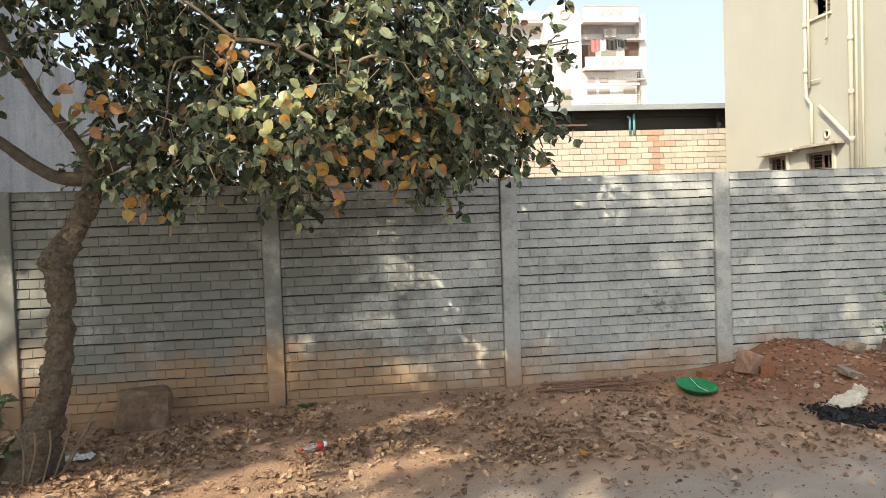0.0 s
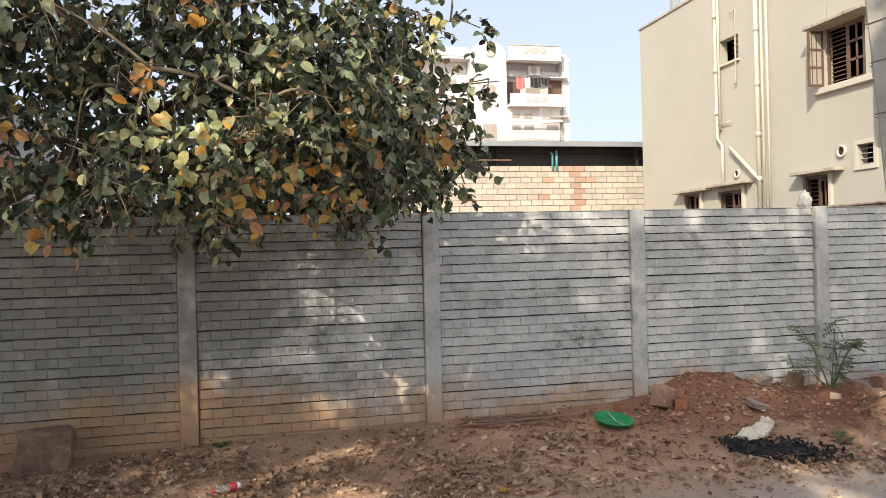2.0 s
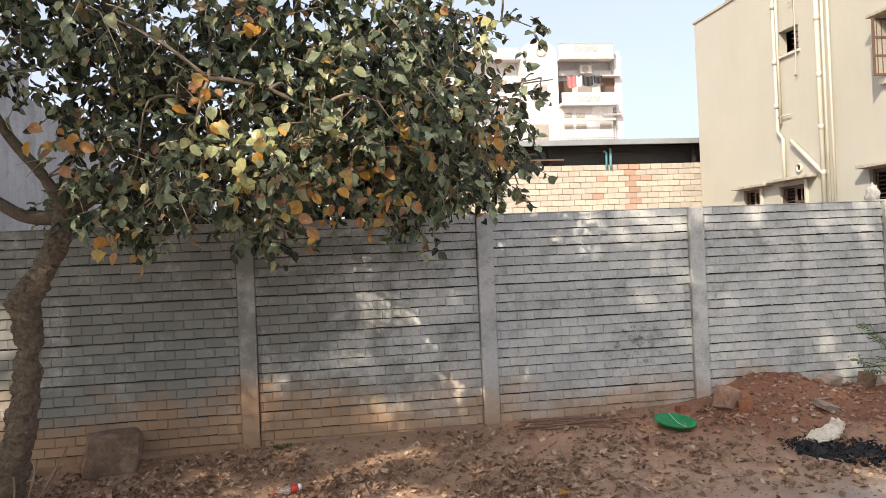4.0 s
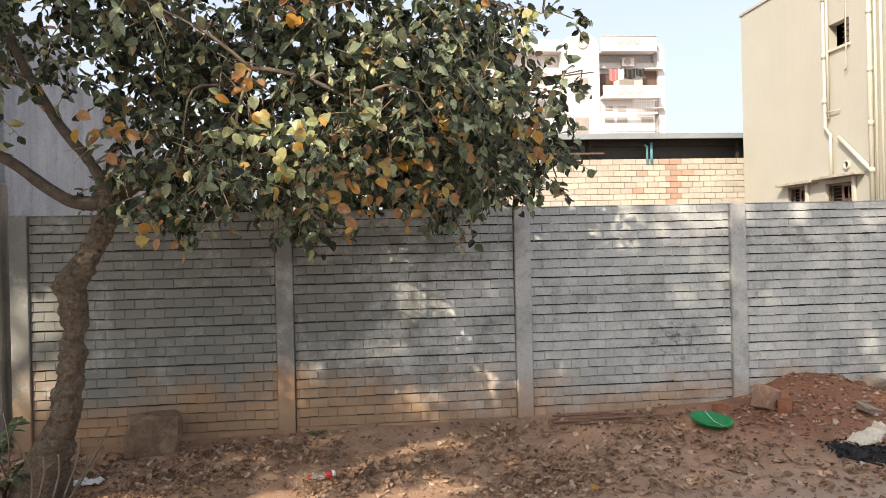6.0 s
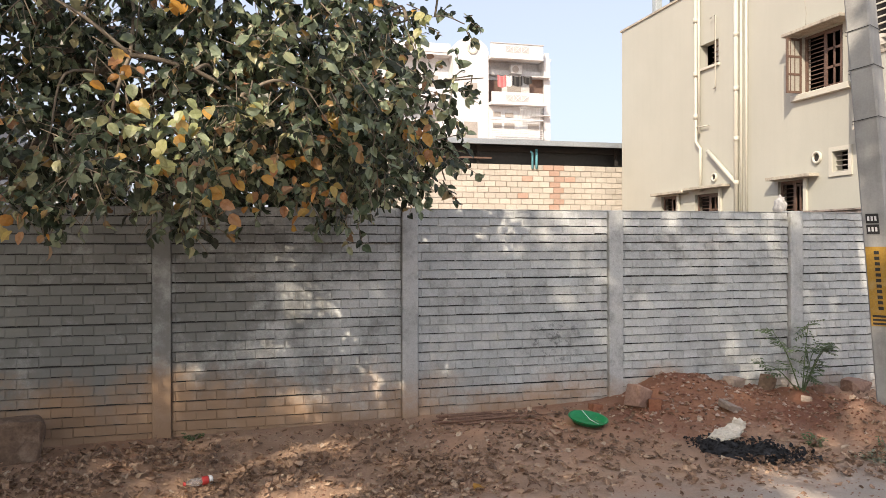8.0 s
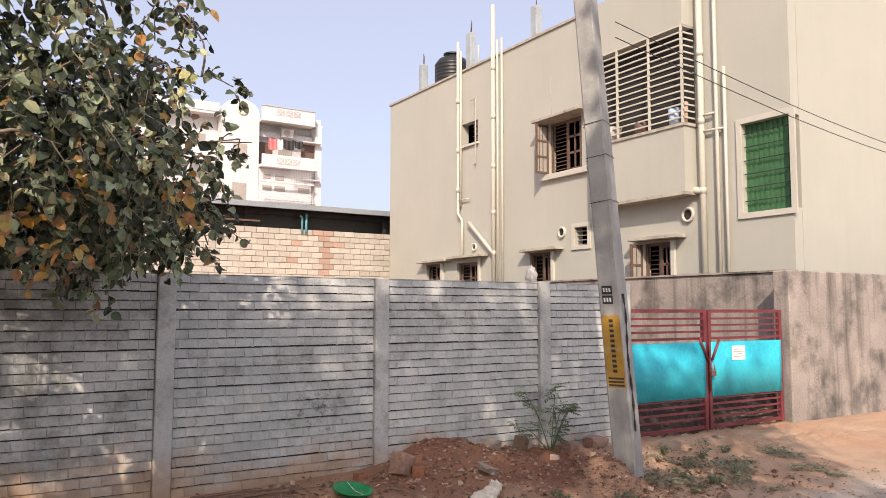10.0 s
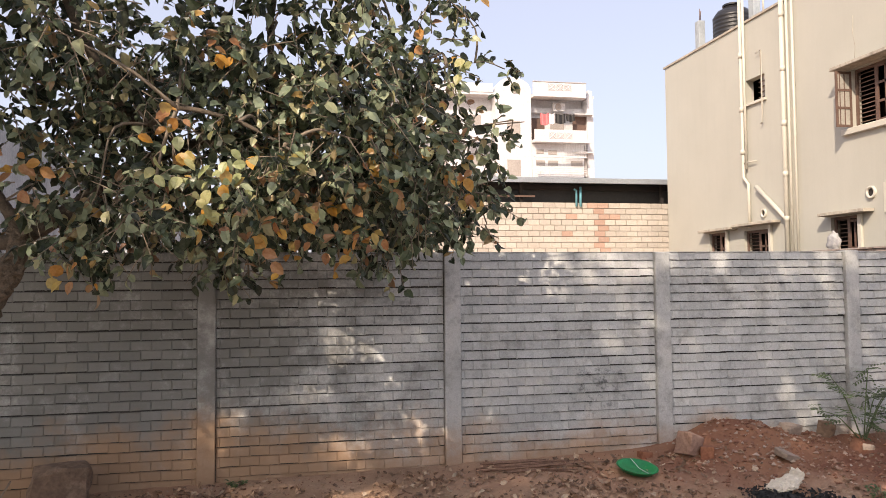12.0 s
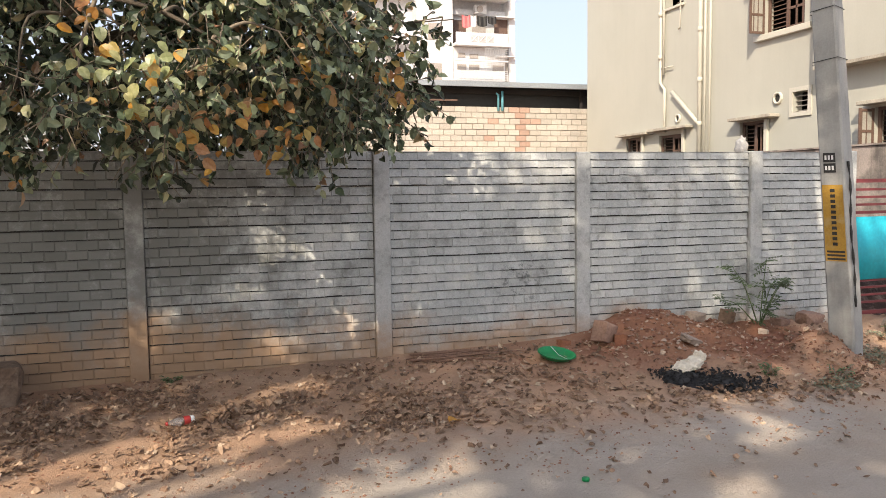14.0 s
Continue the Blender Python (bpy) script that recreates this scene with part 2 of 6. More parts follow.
CREEPER = leaf_material("dusty creeper leaf", [(0.0, (0.07, 0.10, 0.055)), (0.5, (0.17, 0.19, 0.12)), (0.8, (0.33, 0.30, 0.20)), (1.0, (0.45, 0.36, 0.25))], 0.1)
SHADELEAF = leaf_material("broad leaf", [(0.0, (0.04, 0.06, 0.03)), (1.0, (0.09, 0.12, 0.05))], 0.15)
BARK = surface("bark", (0.024, 0.020, 0.015), (0.22, 0.175, 0.13), 38.0, 0.95, 95.0, 1.0, dirt=(0.17, 0.13, 0.092))
LIMB = surface("dark limb bark", (0.05, 0.04, 0.03), (0.16, 0.13, 0.10), 18.0, 0.95, 80.0, 0.8)
STICK = surface("reddish dry stick", (0.14, 0.08, 0.055), (0.30, 0.18, 0.125), 15.0, 0.9, 60.0, 0.3)
TWIG = surface("twig bark", (0.16, 0.13, 0.10), (0.30, 0.25, 0.19), 12.0, 0.9, 60.0, 0.3)
ROCK = surface("red-brown rock", (0.09, 0.06, 0.042), (0.30, 0.205, 0.14), 9.0, 0.95, 34.0, 1.0, dirt=(0.36, 0.27, 0.20))
PINKROCK = surface("pinkish rock", (0.22, 0.125, 0.09), (0.40, 0.265, 0.20), 7.0, 0.95, 45.0, 0.6)
GREYROCK = surface("grey rubble", (0.25, 0.19, 0.15), (0.40, 0.33, 0.27), 7.0, 0.95, 45.0, 0.6)
DEBRIS = surface("dark rubbish and earth", (0.025, 0.016, 0.014), (0.10, 0.062, 0.05), 14.0, 1.0, 60.0, 1.0, dirt=(0.24, 0.18, 0.155))
REDSOIL = surface("red soil clod", (0.20, 0.075, 0.042), (0.36, 0.16, 0.09), 9.0, 1.0, 60.0, 0.8)
RENDERED = surface("cement plaster", (0.34, 0.315, 0.265), (0.52, 0.485, 0.42), 1.6, 0.95, 50.0, 0.6, dirt=(0.17, 0.158, 0.14), streak=0.85)
OLDPLASTER = surface("stained plaster", (0.20, 0.18, 0.165), (0.40, 0.35, 0.315), 2.4, 0.95, 40.0, 0.5, dirt=(0.09, 0.085, 0.08), streak=0.9)
RAWCONCRETE = surface("raw concrete", (0.26, 0.295, 0.32), (0.46, 0.505, 0.535), 1.8, 0.9, 30.0, 0.5, dirt=(0.22, 0.245, 0.26), streak=0.25)
CREAM = surface("cream paint", (0.40, 0.395, 0.346), (0.435, 0.43, 0.378), 0.7, 0.8, 30.0, 0.0, streak=0.045, grit=0.06)
CREAMTRIM = surface("pale cream trim", (0.48, 0.465, 0.40), (0.54, 0.52, 0.45), 2.0, 0.6, 40.0, 0.0, grit=0.1)
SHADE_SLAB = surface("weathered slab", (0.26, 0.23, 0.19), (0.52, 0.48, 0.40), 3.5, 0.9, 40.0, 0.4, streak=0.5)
# near-black colour stands in for shade inside rooms, bays and the shed
DARK = surface("painted interior shade", (0.018, 0.016, 0.015), (0.035, 0.032, 0.03), 2.0, 0.9, 30.0, 0.0)
BROWNWOOD = surface("brown window wood", (0.095, 0.058, 0.043), (0.17, 0.108, 0.083), 6.0, 0.6, 70.0, 0.2)
WHITE = surface("white wall paint", (0.58, 0.585, 0.60), (0.64, 0.645, 0.66), 0.3, 0.8, 6.0, 0.0, streak=0.12)
GREYPAINT = surface("grey shutters", (0.30, 0.27, 0.25), (0.40, 0.37, 0.34), 1.0, 0.7, 10.0, 0.0)
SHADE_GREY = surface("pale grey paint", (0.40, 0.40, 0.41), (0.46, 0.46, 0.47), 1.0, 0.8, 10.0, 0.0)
DUSTPANE = surface("dusty pane", (0.30, 0.285, 0.25), (0.42, 0.40, 0.35), 5.0, 0.35, 30.0, 0.0)
BAGCLOTH = surface("greyed white cloth", (0.26, 0.26, 0.27), (0.42, 0.42, 0.42), 6.0, 0.9, 40.0, 0.2)
BLOCK = surface("pale clay block", (0.43, 0.395, 0.345), (0.52, 0.48, 0.425), 1.4, 0.9, 30.0, 0.3, vary=0.22)
REDBLOCK = surface("orange clay block", (0.38, 0.255, 0.20), (0.46, 0.33, 0.265), 3.0, 0.9, 30.0, 0.3, vary=0.2)
MORTAR = surface("mortar", (0.34, 0.30, 0.26), (0.44, 0.395, 0.345), 3.0, 0.95, 40.0, 0.3)
SHEET = surface("galvanised sheet", (0.30, 0.33, 0.36), (0.42, 0.46, 0.50), 1.5, 0.5, 20.0, 0.0, metal=0.5)
TEAL = surface("teal pipe", (0.10, 0.33, 0.42), (0.16, 0.42, 0.50), 4.0, 0.5, 40.0, 0.0)
POLE = surface("pole concrete", (0.30, 0.30, 0.29), (0.40, 0.40, 0.385), 3.0, 0.9, 70.0, 0.2, streak=0.4, dirt=(0.25, 0.245, 0.235), grit=0.16)
POLEYELLOW = surface("worn yellow paint", (0.34, 0.19, 0.025), (0.44, 0.26, 0.04), 14.0, 0.7, 60.0, 0.2, dirt=(0.42, 0.30, 0.12))
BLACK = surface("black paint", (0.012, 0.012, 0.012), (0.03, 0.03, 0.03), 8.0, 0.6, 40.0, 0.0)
REDPAINT = surface("maroon gate paint", (0.12, 0.022, 0.028), (0.19, 0.04, 0.044), 6.0, 0.5, 50.0, 0.15)
CYAN = surface("turquoise sheet paint", (0.02, 0.42, 0.55), (0.04, 0.54, 0.66), 3.0, 0.45, 25.0, 0.1, dirt=(0.015, 0.34, 0.46))
PAPER = surface("white paper", (0.74, 0.73, 0.72), (0.82, 0.81, 0.80), 5.0, 0.8, 40.0, 0.0)
GREEN = surface("green plastic", (0.008, 0.20, 0.06), (0.012, 0.27, 0.085), 5.0, 0.35, 40.0, 0.0)
SACK = surface("dirty white sack", (0.60, 0.54, 0.44), (0.76, 0.70, 0.59), 9.0, 0.7, 60.0, 0.4)
ASH = surface("burnt ash", (0.010, 0.010, 0.011), (0.035, 0.034, 0.036), 14.0, 0.9, 60.0, 0.6)
TANK = surface("black plastic tank", (0.012, 0.012, 0.013), (0.022, 0.022, 0.024), 3.0, 0.4, 30.0, 0.0)
REDLABEL = surface("red bottle label", (0.30, 0.018, 0.018), (0.42, 0.04, 0.035), 10.0, 0.5, 40.0, 0.0)
CURTAIN = surface("green curtain", (0.03, 0.10, 0.04), (0.06, 0.17, 0.07), 3.0, 0.8, 30.0, 0.2)
PINK = surface("washed cloth", (0.55, 0.12, 0.14), (0.65, 0.22, 0.22), 2.0, 0.8, 20.0, 0.0)
BLUEPLASTIC = surface("pale blue plastic", (0.36, 0.48, 0.66), (0.46, 0.58, 0.74), 4.0, 0.4, 40.0, 0.0)
GLASS = glass_material()


# ---- builders ----
def box(bm, x0, x1, y0, y1, z0, z1):
    v = [bm.verts.new(p) for p in ((x0, y0, z0), (x1, y0, z0), (x1, y1, z0), (x0, y1, z0), (x0, y0, z1), (x1, y0, z1), (x1, y1, z1), (x0, y1, z1))]
    for f in ((3, 2, 1, 0), (4, 5, 6, 7), (0, 1, 5, 4), (1, 2, 6, 5), (2, 3, 7, 6), (3, 0, 4, 7)):
        bm.faces.new([v[i] for i in f])
    return v


def tube(bm, pts, radii, n=8, cap=True):
    """A round tapered tube along points."""
    rings = []
    pts = [Vector(p) for p in pts]
    ref = Vector((0.13, 0.97, 0.21))
    for i, p in enumerate(pts):
        d = (pts[min(i + 1, len(pts) - 1)] - pts[max(i - 1, 0)]).normalized()
        a = d.cross(ref)
        if a.length < 0.05:
            a = d.cross(Vector((1, 0, 0)))
        a.normalize()
        b = d.cross(a)
        r = radii[i] if not isinstance(radii, (int, float)) else radii
        rings.append([bm.verts.new(p + (a * math.cos(2 * math.pi * k / n) + b * math.sin(2 * math.pi * k / n)) * r) for k in range(n)])
    for q, s in zip(rings, rings[1:]):
        for k in range(n):
            bm.faces.new((q[k], q[(k + 1) % n], s[(k + 1) % n], s[k]))
    if cap:
        bm.faces.new(rings[0][::-1])
        bm.faces.new(rings[-1])
    return rings


def lathe(bm, prof, n=24, at=(0, 0, 0)):
    """A turned body from (radius, height) pairs."""
    rings = [[bm.verts.new((at[0] + r * math.cos(2 * math.pi * k / n), at[1] + r * math.sin(2 * math.pi * k / n), at[2] + h)) for k in range(n)] for r, h in prof]
    for q, s in zip(rings, rings[1:]):
        for k in range(n):
            bm.faces.new((q[k], q[(k + 1) % n], s[(k + 1) % n], s[k]))
    return rings


def bevelled(bm, w=0.01, seg=1):
    bmesh.ops.bevel(bm, geom=list(bm.edges), offset=w, segments=seg, affect="EDGES", profile=0.5)


def mesh_of(name, bm, material, smooth=False):
    me = bpy.data.meshes.new(name)
    bmesh.ops.recalc_face_normals(bm, faces=list(bm.faces))
    bm.to_mesh(me)
    bm.free()
    me.materials.append(material)
    if smooth:
        for p in me.polygons:
            p.use_smooth = True
    return me


def thing(name, at, label, category, group="", kind=""):
    ob = new(name)
    ob.location = at
    ob.empty_display_size = 0.1
    return tagged(ob, label, category, group, kind)


def part(name, bm, material, parent, label="", smooth=False):
    ob = new(name, mesh_of(name, bm, material, smooth))
    ob.parent = parent
    if parent.type == "EMPTY":
        ob.matrix_parent_inverse = Matrix.Translation(-Vector(parent.location))
    return tagged(ob, label)


def solid(name, bm, material, label, category="", kind="", group="", smooth=False):
    return tagged(new(name, mesh_of(name, bm, material, smooth)), label, category, group, kind)


def box_part(name, dims, material, parent, label="", bev=0.0):
    bm = bmesh.new()
    box(bm, *dims)
    if bev:
        bevelled(bm, bev)
    return part(name, bm, material, parent, label)


def tube_part(name, pts, radii, material, parent, label="", n=8):
    bm = bmesh.new()
    tube(bm, pts, radii, n)
    return part(name, bm, material, parent, label, True)


def lumpy(bm, size, seed, amt=0.25):
    """An angular broken stone round the origin: the hull of scattered corners, its arrises worn and its faces uneven."""
    r = random.Random(int(seed * 37))
    pts = []
    for k in range(8):
        pts.append(bm.verts.new(Vector([(0.5 if k >> i & 1 else -0.5) * r.uniform(0.70, 1.05) for i in range(3)])))
    for k in range(5):
        d = Vector((r.gauss(0, 1), r.gauss(0, 1), r.gauss(0, 1))).normalized()
        pts.append(bm.verts.new(d / max(abs(d.x), abs(d.y), abs(d.z)) ** 0.8 * 0.56))
    bmesh.ops.convex_hull(bm, input=pts)
    bmesh.ops.delete(bm, geom=[v for v in bm.verts if not v.link_faces], context="VERTS")
    bmesh.ops.bevel(bm, geom=list(bm.edges), offset=0.02, segments=1, affect="EDGES", clamp_overlap=True)
    bmesh.ops.triangulate(bm, faces=list(bm.faces))
    bmesh.ops.subdivide_edges(bm, edges=[e for e in bm.edges if e.calc_length() > 0.12], cuts=2, use_grid_fill=True)
    bmesh.ops.triangulate(bm, faces=list(bm.faces))
    for v in bm.verts:
        d = v.co * 1.0
        v.co += d.normalized() * amt * (0.22 * noise.noise(d * 5 + Vector((seed, 0, seed))) + 0.14 * noise.noise(d * 13 + Vector((seed, 0, seed))))
        v.co = Vector((v.co.x * size[0], v.co.y * size[1], v.co.z * size[2]))


def lerp_step(a, b, v):
    t = min(1.0, max(0.0, (v - a) / (b - a)))
    return t * t * (3 - 2 * t)


def hump(x, y, cx, cy, sx, sy, h):
    return h * math.exp(-((x - cx) / sx) ** 2 - ((y - cy) / sy) ** 2)


def ground_z(x, y):
    foot = 0.155 + 0.02 * min(2.5, max(-4.0, x)) - 0.09 * lerp_step(3.2, 5.0, x)
    z = foot * (0.75 * lerp_step(-1.5, -0.1, y) + 0.25 * lerp_step(-3.0, -0.9, y))
    z *= 1.0 - 0.6 * lerp_step(0.5, 4.0, y)
    z += hump(x, y, 2.35, -0.10, 0.30, 0.34, 0.17) + hump(x, y, 2.70, -0.16, 0.34, 0.34, 0.10) + hump(x, y, 3.1, -0.25, 0.60, 0.40, 0.045) + hump(x, y, 1.95, -0.2, 0.35, 0.3, 0.05)
    z += hump(x, y, 3.46, -1.22, 0.28, 0.25, 0.29) + hump(x, y, 4.3, -0.35, 0.5, 0.3, 0.05)
    if -9 < y < 1.5 and -9 < x < 9:
        rough = 0.35 + 0.65 * lerp_step(-2.4, -1.2, y)
        lump = lerp_step(1.7, 2.3, x) * lerp_step(-1.6, -0.9, y - 0.4 * lerp_step(2.6, 3.2, x) + 0.0)
        p = Vector((x, y, 0))
        z += rough * (0.012 * noise.noise(p * 2.6) + 0.007 * noise.noise(p * 8.0)) + lump * (0.05 * noise.noise(p * 5.5) + 0.04 * noise.noise(p * 12.0))
    return z


# ---- ground ----
def build_ground():
    def axis(lo, hi, step):
        near = list(np.arange(lo, hi + step * 0.5, step))
        return [lo - d for d in (900, 300, 100, 40, 16, 7, 3, 1.2, 0.4)] + near + [hi + d for d in (0.4, 1.2, 3, 7, 16, 40, 100, 300, 900)]
    xs, ys = axis(-6.0, 8.0, 0.05), axis(-4.6, 1.0, 0.05)
    verts = [(x, y, ground_z(x, y)) for y in ys for x in xs]
    w = len(xs)
    faces = [(j * w + i, j * w + i + 1, (j + 1) * w + i + 1, (j + 1) * w + i) for j in range(len(ys) - 1) for i in range(w - 1)]
    me = bpy.data.meshes.new("ground")
    me.from_pydata(verts, [], faces)
    me.materials.append(GROUND)
    for p in me.polygons:
        p.use_smooth = True
    tagged(new("ground", me), "reddish-brown bare earth verge running into dusty grey road", "ground", kind="structure")


build_ground()


# ---- left: plastered wall and raw concrete building ----
def build_left():
    bm = bmesh.new()
    box(bm, -14.0, -4.06, -0.10, 0.12, -0.3, 2.155)
    bevelled(bm, 0.012)
    solid("wall_left", bm, RENDERED, "weathered grey cement-plastered boundary wall with streaks", "wall", "structure")
    b = thing("concrete_building", (-8, 5, 0), "unfinished raw grey concrete building with open bay", "building")
    box_part("wall", (-5.75, -5.3, 3.15, 5.34, 0, 4.42), RAWCONCRETE, b, "bare concrete side wall")
    box_part("wall", (-5.75, -5.3, 5.345, 10.0, 0, 4.02), RAWCONCRETE, b, "lower bare concrete side wall")
    box_part("column", (-5.62, -5.25, 2.84, 3.14, 0, 3.62), RAWCONCRETE, b, "square concrete column", 0.01)
    box_part("column", (-5.62, -5.25, 0.25, 0.55, 0, 3.62), RAWCONCRETE, b, "square concrete column", 0.01)
    box_part("wall", (-11, -10.8, 0.2, 10.0, 0, 3.62), RAWCONCRETE, b)
    box_part("wall", (-10.8, -5.76, 9.8, 10.0, 0, 3.62), RAWCONCRETE, b)
    # inner wall coloured near-black as the shade of the open bay
    box_part("wall", (-10.8, -5.64, 3.16, 3.3, 0, 3.62), DARK, b, "near-black inner wall standing in for shade in the bay")
    box_part("roof_slab", (-11.0, -5.76, 0.25, 9.8, 3.63, 3.95), RAWCONCRETE, b, "concrete roof slab", 0.01)
    box_part("fascia", (-5.755, -5.28, 0.25, 3.145, 3.625, 4.42), RAWCONCRETE, b, "deep concrete edge beam")
    box_part("beam", (-5.6, -5.27, 0.56, 2.83, 3.3, 3.62), RAWCONCRETE, b)
    h = thing("distant_house", (-7, 24, 0), "pale distant low house behind the foliage", "house")
    box_part("wall", (-14, -6.0, 22, 30, 0, 4.4), RAWCONCRETE, h)
    box_part("roof", (-14.2, -5.8, 21.8, 30.2, 4.405, 4.6), RAWCONCRETE, h)
    for x in (-12.5, -10.0, -7.5):
        box_part("window", (x, x + 1.1, 21.96, 21.99, 1.2, 2.5), GREYPAINT, h)


build_left()


# ---- shed with block wall behind the vacant plot ----
def build_shed():
    s = thing("block_shed", (7, 17, 0), "open shed of pale clay blocks under a dark sheet roof", "shed")
    y0, top, bh, bl = 16.5, 4.13, 0.18, 0.365
    box_part("wall", (1.0, 11.4, y0 + 0.02, y0 + 0.2, 0, top - 0.01), MORTAR, s, "mortared block wall")
    # back and side walls coloured near-black as the shade inside the shed
    box_part("wall", (1.0, 14.0, 26.0, 26.2, 0, 4.9), DARK, s, "back wall painted near-black as shade")
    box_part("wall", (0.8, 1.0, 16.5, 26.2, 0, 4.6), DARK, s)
    bm = bmesh.new()
    v = [bm.verts.new(p) for p in ((0.5, 16.2, 4.80), (14.0, 16.2, 4.80), (14.0, 26.4, 5.3), (0.5, 26.4, 5.3))]
    bm.faces.new(v)
    r = bmesh.ops.extrude_face_region(bm, geom=list(bm.faces))
    bmesh.ops.translate(bm, verts=[e for e in r["geom"] if isinstance(e, bmesh.types.BMVert)], vec=(0, 0, 0.03))
    part("roof", bm, SHEET, s, "grey sheet metal roof")
    box_part("gutter", (0.5, 14.0, 16.10, 16.19, 4.70, 4.86), SHEET, s, "grey steel eaves beam")
    box_part("beam", (0.5, 14.0, 16.6, 16.7, 4.55, 4.68), DARK, s)
    # added black sheet fills the gap below the roof with painted shade
    box_part("curtain", (1.01, 13.9, 16.76, 16.79, 3.0, 4.79), BLACK, s, "black sheet standing in for shade under the roof")
    for x in (2.5, 5.8, 10.55):
        box_part("post", (x, x + 0.1, 16.52, 16.62, top, 4.72), DARK, s)
    box_part("rail", (3.4, 6.25, 16.42, 16.47, 4.28, 4.33), BROWNWOOD, s, "rusty brown pipe")
    tube_part("pipe", [(7.62, 16.44, 4.0), (7.62, 16.44, 4.50), (7.55, 16.44, 4.55)], 0.035, TEAL, s, "teal plastic pipe")
    tube_part("pipe", [(7.76, 16.44, 4.0), (7.76, 16.44, 4.62)], 0.04, TEAL, s, "teal plastic pipe")
    return s


SHED = build_shed()


# ---- distant apartment block ----
def build_apartments():
    a = thing("apartment_building", (16, 55, 0), "white five-storey apartment block with balconies", "building")
    box_part("wall", (6.0, 23.1, 53.2, 66, 0, 16.6), WHITE, a, "white plastered walls")
    box_part("roof", (5.8, 23.4, 52.05, 66.2, 16.605, 16.8), WHITE, a)
    box_part("parapet", (17.97, 22.4, 51.3, 51.5, 16.62, 17.62), WHITE, a, "white roof parapet")
    box_part("parapet", (22.2, 22.4, 51.51, 53.0, 16.81, 17.62), WHITE, a)
    box_part("roof_edge", (17.97, 22.4, 51.25, 52.04, 16.45, 16.615), WHITE, a, "projecting roof edge slab")
    box_part("parapet_cap", (17.95, 22.45, 51.25, 51.55, 17.625, 17.69), SHADE_GREY, a, "thin grey parapet cap")
    box_part("parapet", (22.87, 23.3, 52.2, 52.4, 16.8, 17.3), WHITE, a)
    box_part("parapet", (6.0, 14.8, 52.0, 52.2, 16.8, 17.5), WHITE, a)
    box_part("pier", (22.75, 23.3, 52.0, 53.19, 0, 16.6), WHITE, a, "white corner pier")
    # stair tower with a rounded head and a round window
    bm = bmesh.new()
    pts = [(15.0, 0.0), (17.95, 0.0), (17.95, 17.0)]
    pts += [(16.475 + 1.475 * math.cos(t), 17.0 + 1.05 * math.sin(t)) for t in np.linspace(0.05, math.pi - 0.05, 14)] + [(15.0, 17.0)]
    f = bm.faces.new([bm.verts.new((x, 51.9, z)) for x, z in pts])
    r = bmesh.ops.extrude_face_region(bm, geom=[f])
    bmesh.ops.translate(bm, verts=[e for e in r["geom"] if isinstance(e, bmesh.types.BMVert)], vec=(0, 1.25, 0))
    part("stair_tower", bm, WHITE, a, "round-headed white stair tower")
    bm = bmesh.new()
    n = 20
    ring = [[bm.verts.new((16.6 + r * math.cos(2 * math.pi * k / n), y, 17.2 + r * math.sin(2 * math.pi * k / n))) for k in range(n)] for r, y in ((0.42, 51.88), (0.42, 51.8), (0.30, 51.8), (0.30, 51.88))]
    for p, q in zip(ring, ring[1:]):
        for k in range(n):
            bm.faces.new((p[k], p[(k + 1) % n], q[(k + 1) % n], q[k]))
    part("ornament", bm, CREAMTRIM, a, "round moulding")
    for fl in range(5):
        z = 13.0 - 3.1 * fl
        if z < 0:
            break
        box_part("balcony_slab", (17.97, 22.6, 51.2, 53.19, z - 0.22, z), WHITE, a)
        box_part("lintel", (17.97, 22.74, 52.7, 53.1, z + 2.45, z + 2.87), WHITE, a)
        if fl == 1:
            bal = bmesh.new()
            for k in range(12):
                x = 18.05 + k * 0.385
                box(bal, x, x + 0.03, 51.3, 51.33, z + 0.1, z + 0.97)
            for k in range(6):
                box(bal, 18.0, 22.35, 51.28, 51.35, z + 0.2 + k * 0.145, z + 0.235 + k * 0.145)
            part("railing", bal, WHITE, a, "white metal balcony railing")
            box_part("beam", (17.97, 22.4, 51.25, 51.4, z + 1.66, z + 1.78), WHITE, a, "pale edge beam across the balcony")
            for x, w, zz, hh in ((18.35, 0.62, 2.05, 0.34), (19.35, 0.7, 2.0, 0.34), (18.3, 0.75, 1.08, 0.42), (19.3, 0.85, 1.08, 0.42), (21.3, 0.95, 1.05, 0.45)):
                box_part("window", (x, x + w, 51.9, 51.95, z + zz, z + zz + hh), GREYPAINT, a, "small brown-grey window")
            box_part("inner_wall", (17.98, 22.4, 51.96, 52.1, z + 0.0, z + 2.85), WHITE, a)
            scr = bmesh.new()
            for k in range(14):
                x = 20.45 + k * 0.14
                box(scr, x, x + 0.022, 51.3, 51.32, z + 1.78, z + 2.8)
            for k in range(6):
                box(scr, 20.4, 22.4, 51.32, 51.34, z + 1.85 + k * 0.17, z + 1.872 + k * 0.17)
            tagged(part("screen", scr, SHADE_GREY, a, "pale balcony grille"), kind="stuff")
        else:
            box_part("balcony_wall", (18.0, 22.4, 51.22, 51.36, z - 0.25, z + 0.78), WHITE, a, "white balcony parapet", 0.02)
        for k in range(3):
            cx = 19.5 + k * 0.68
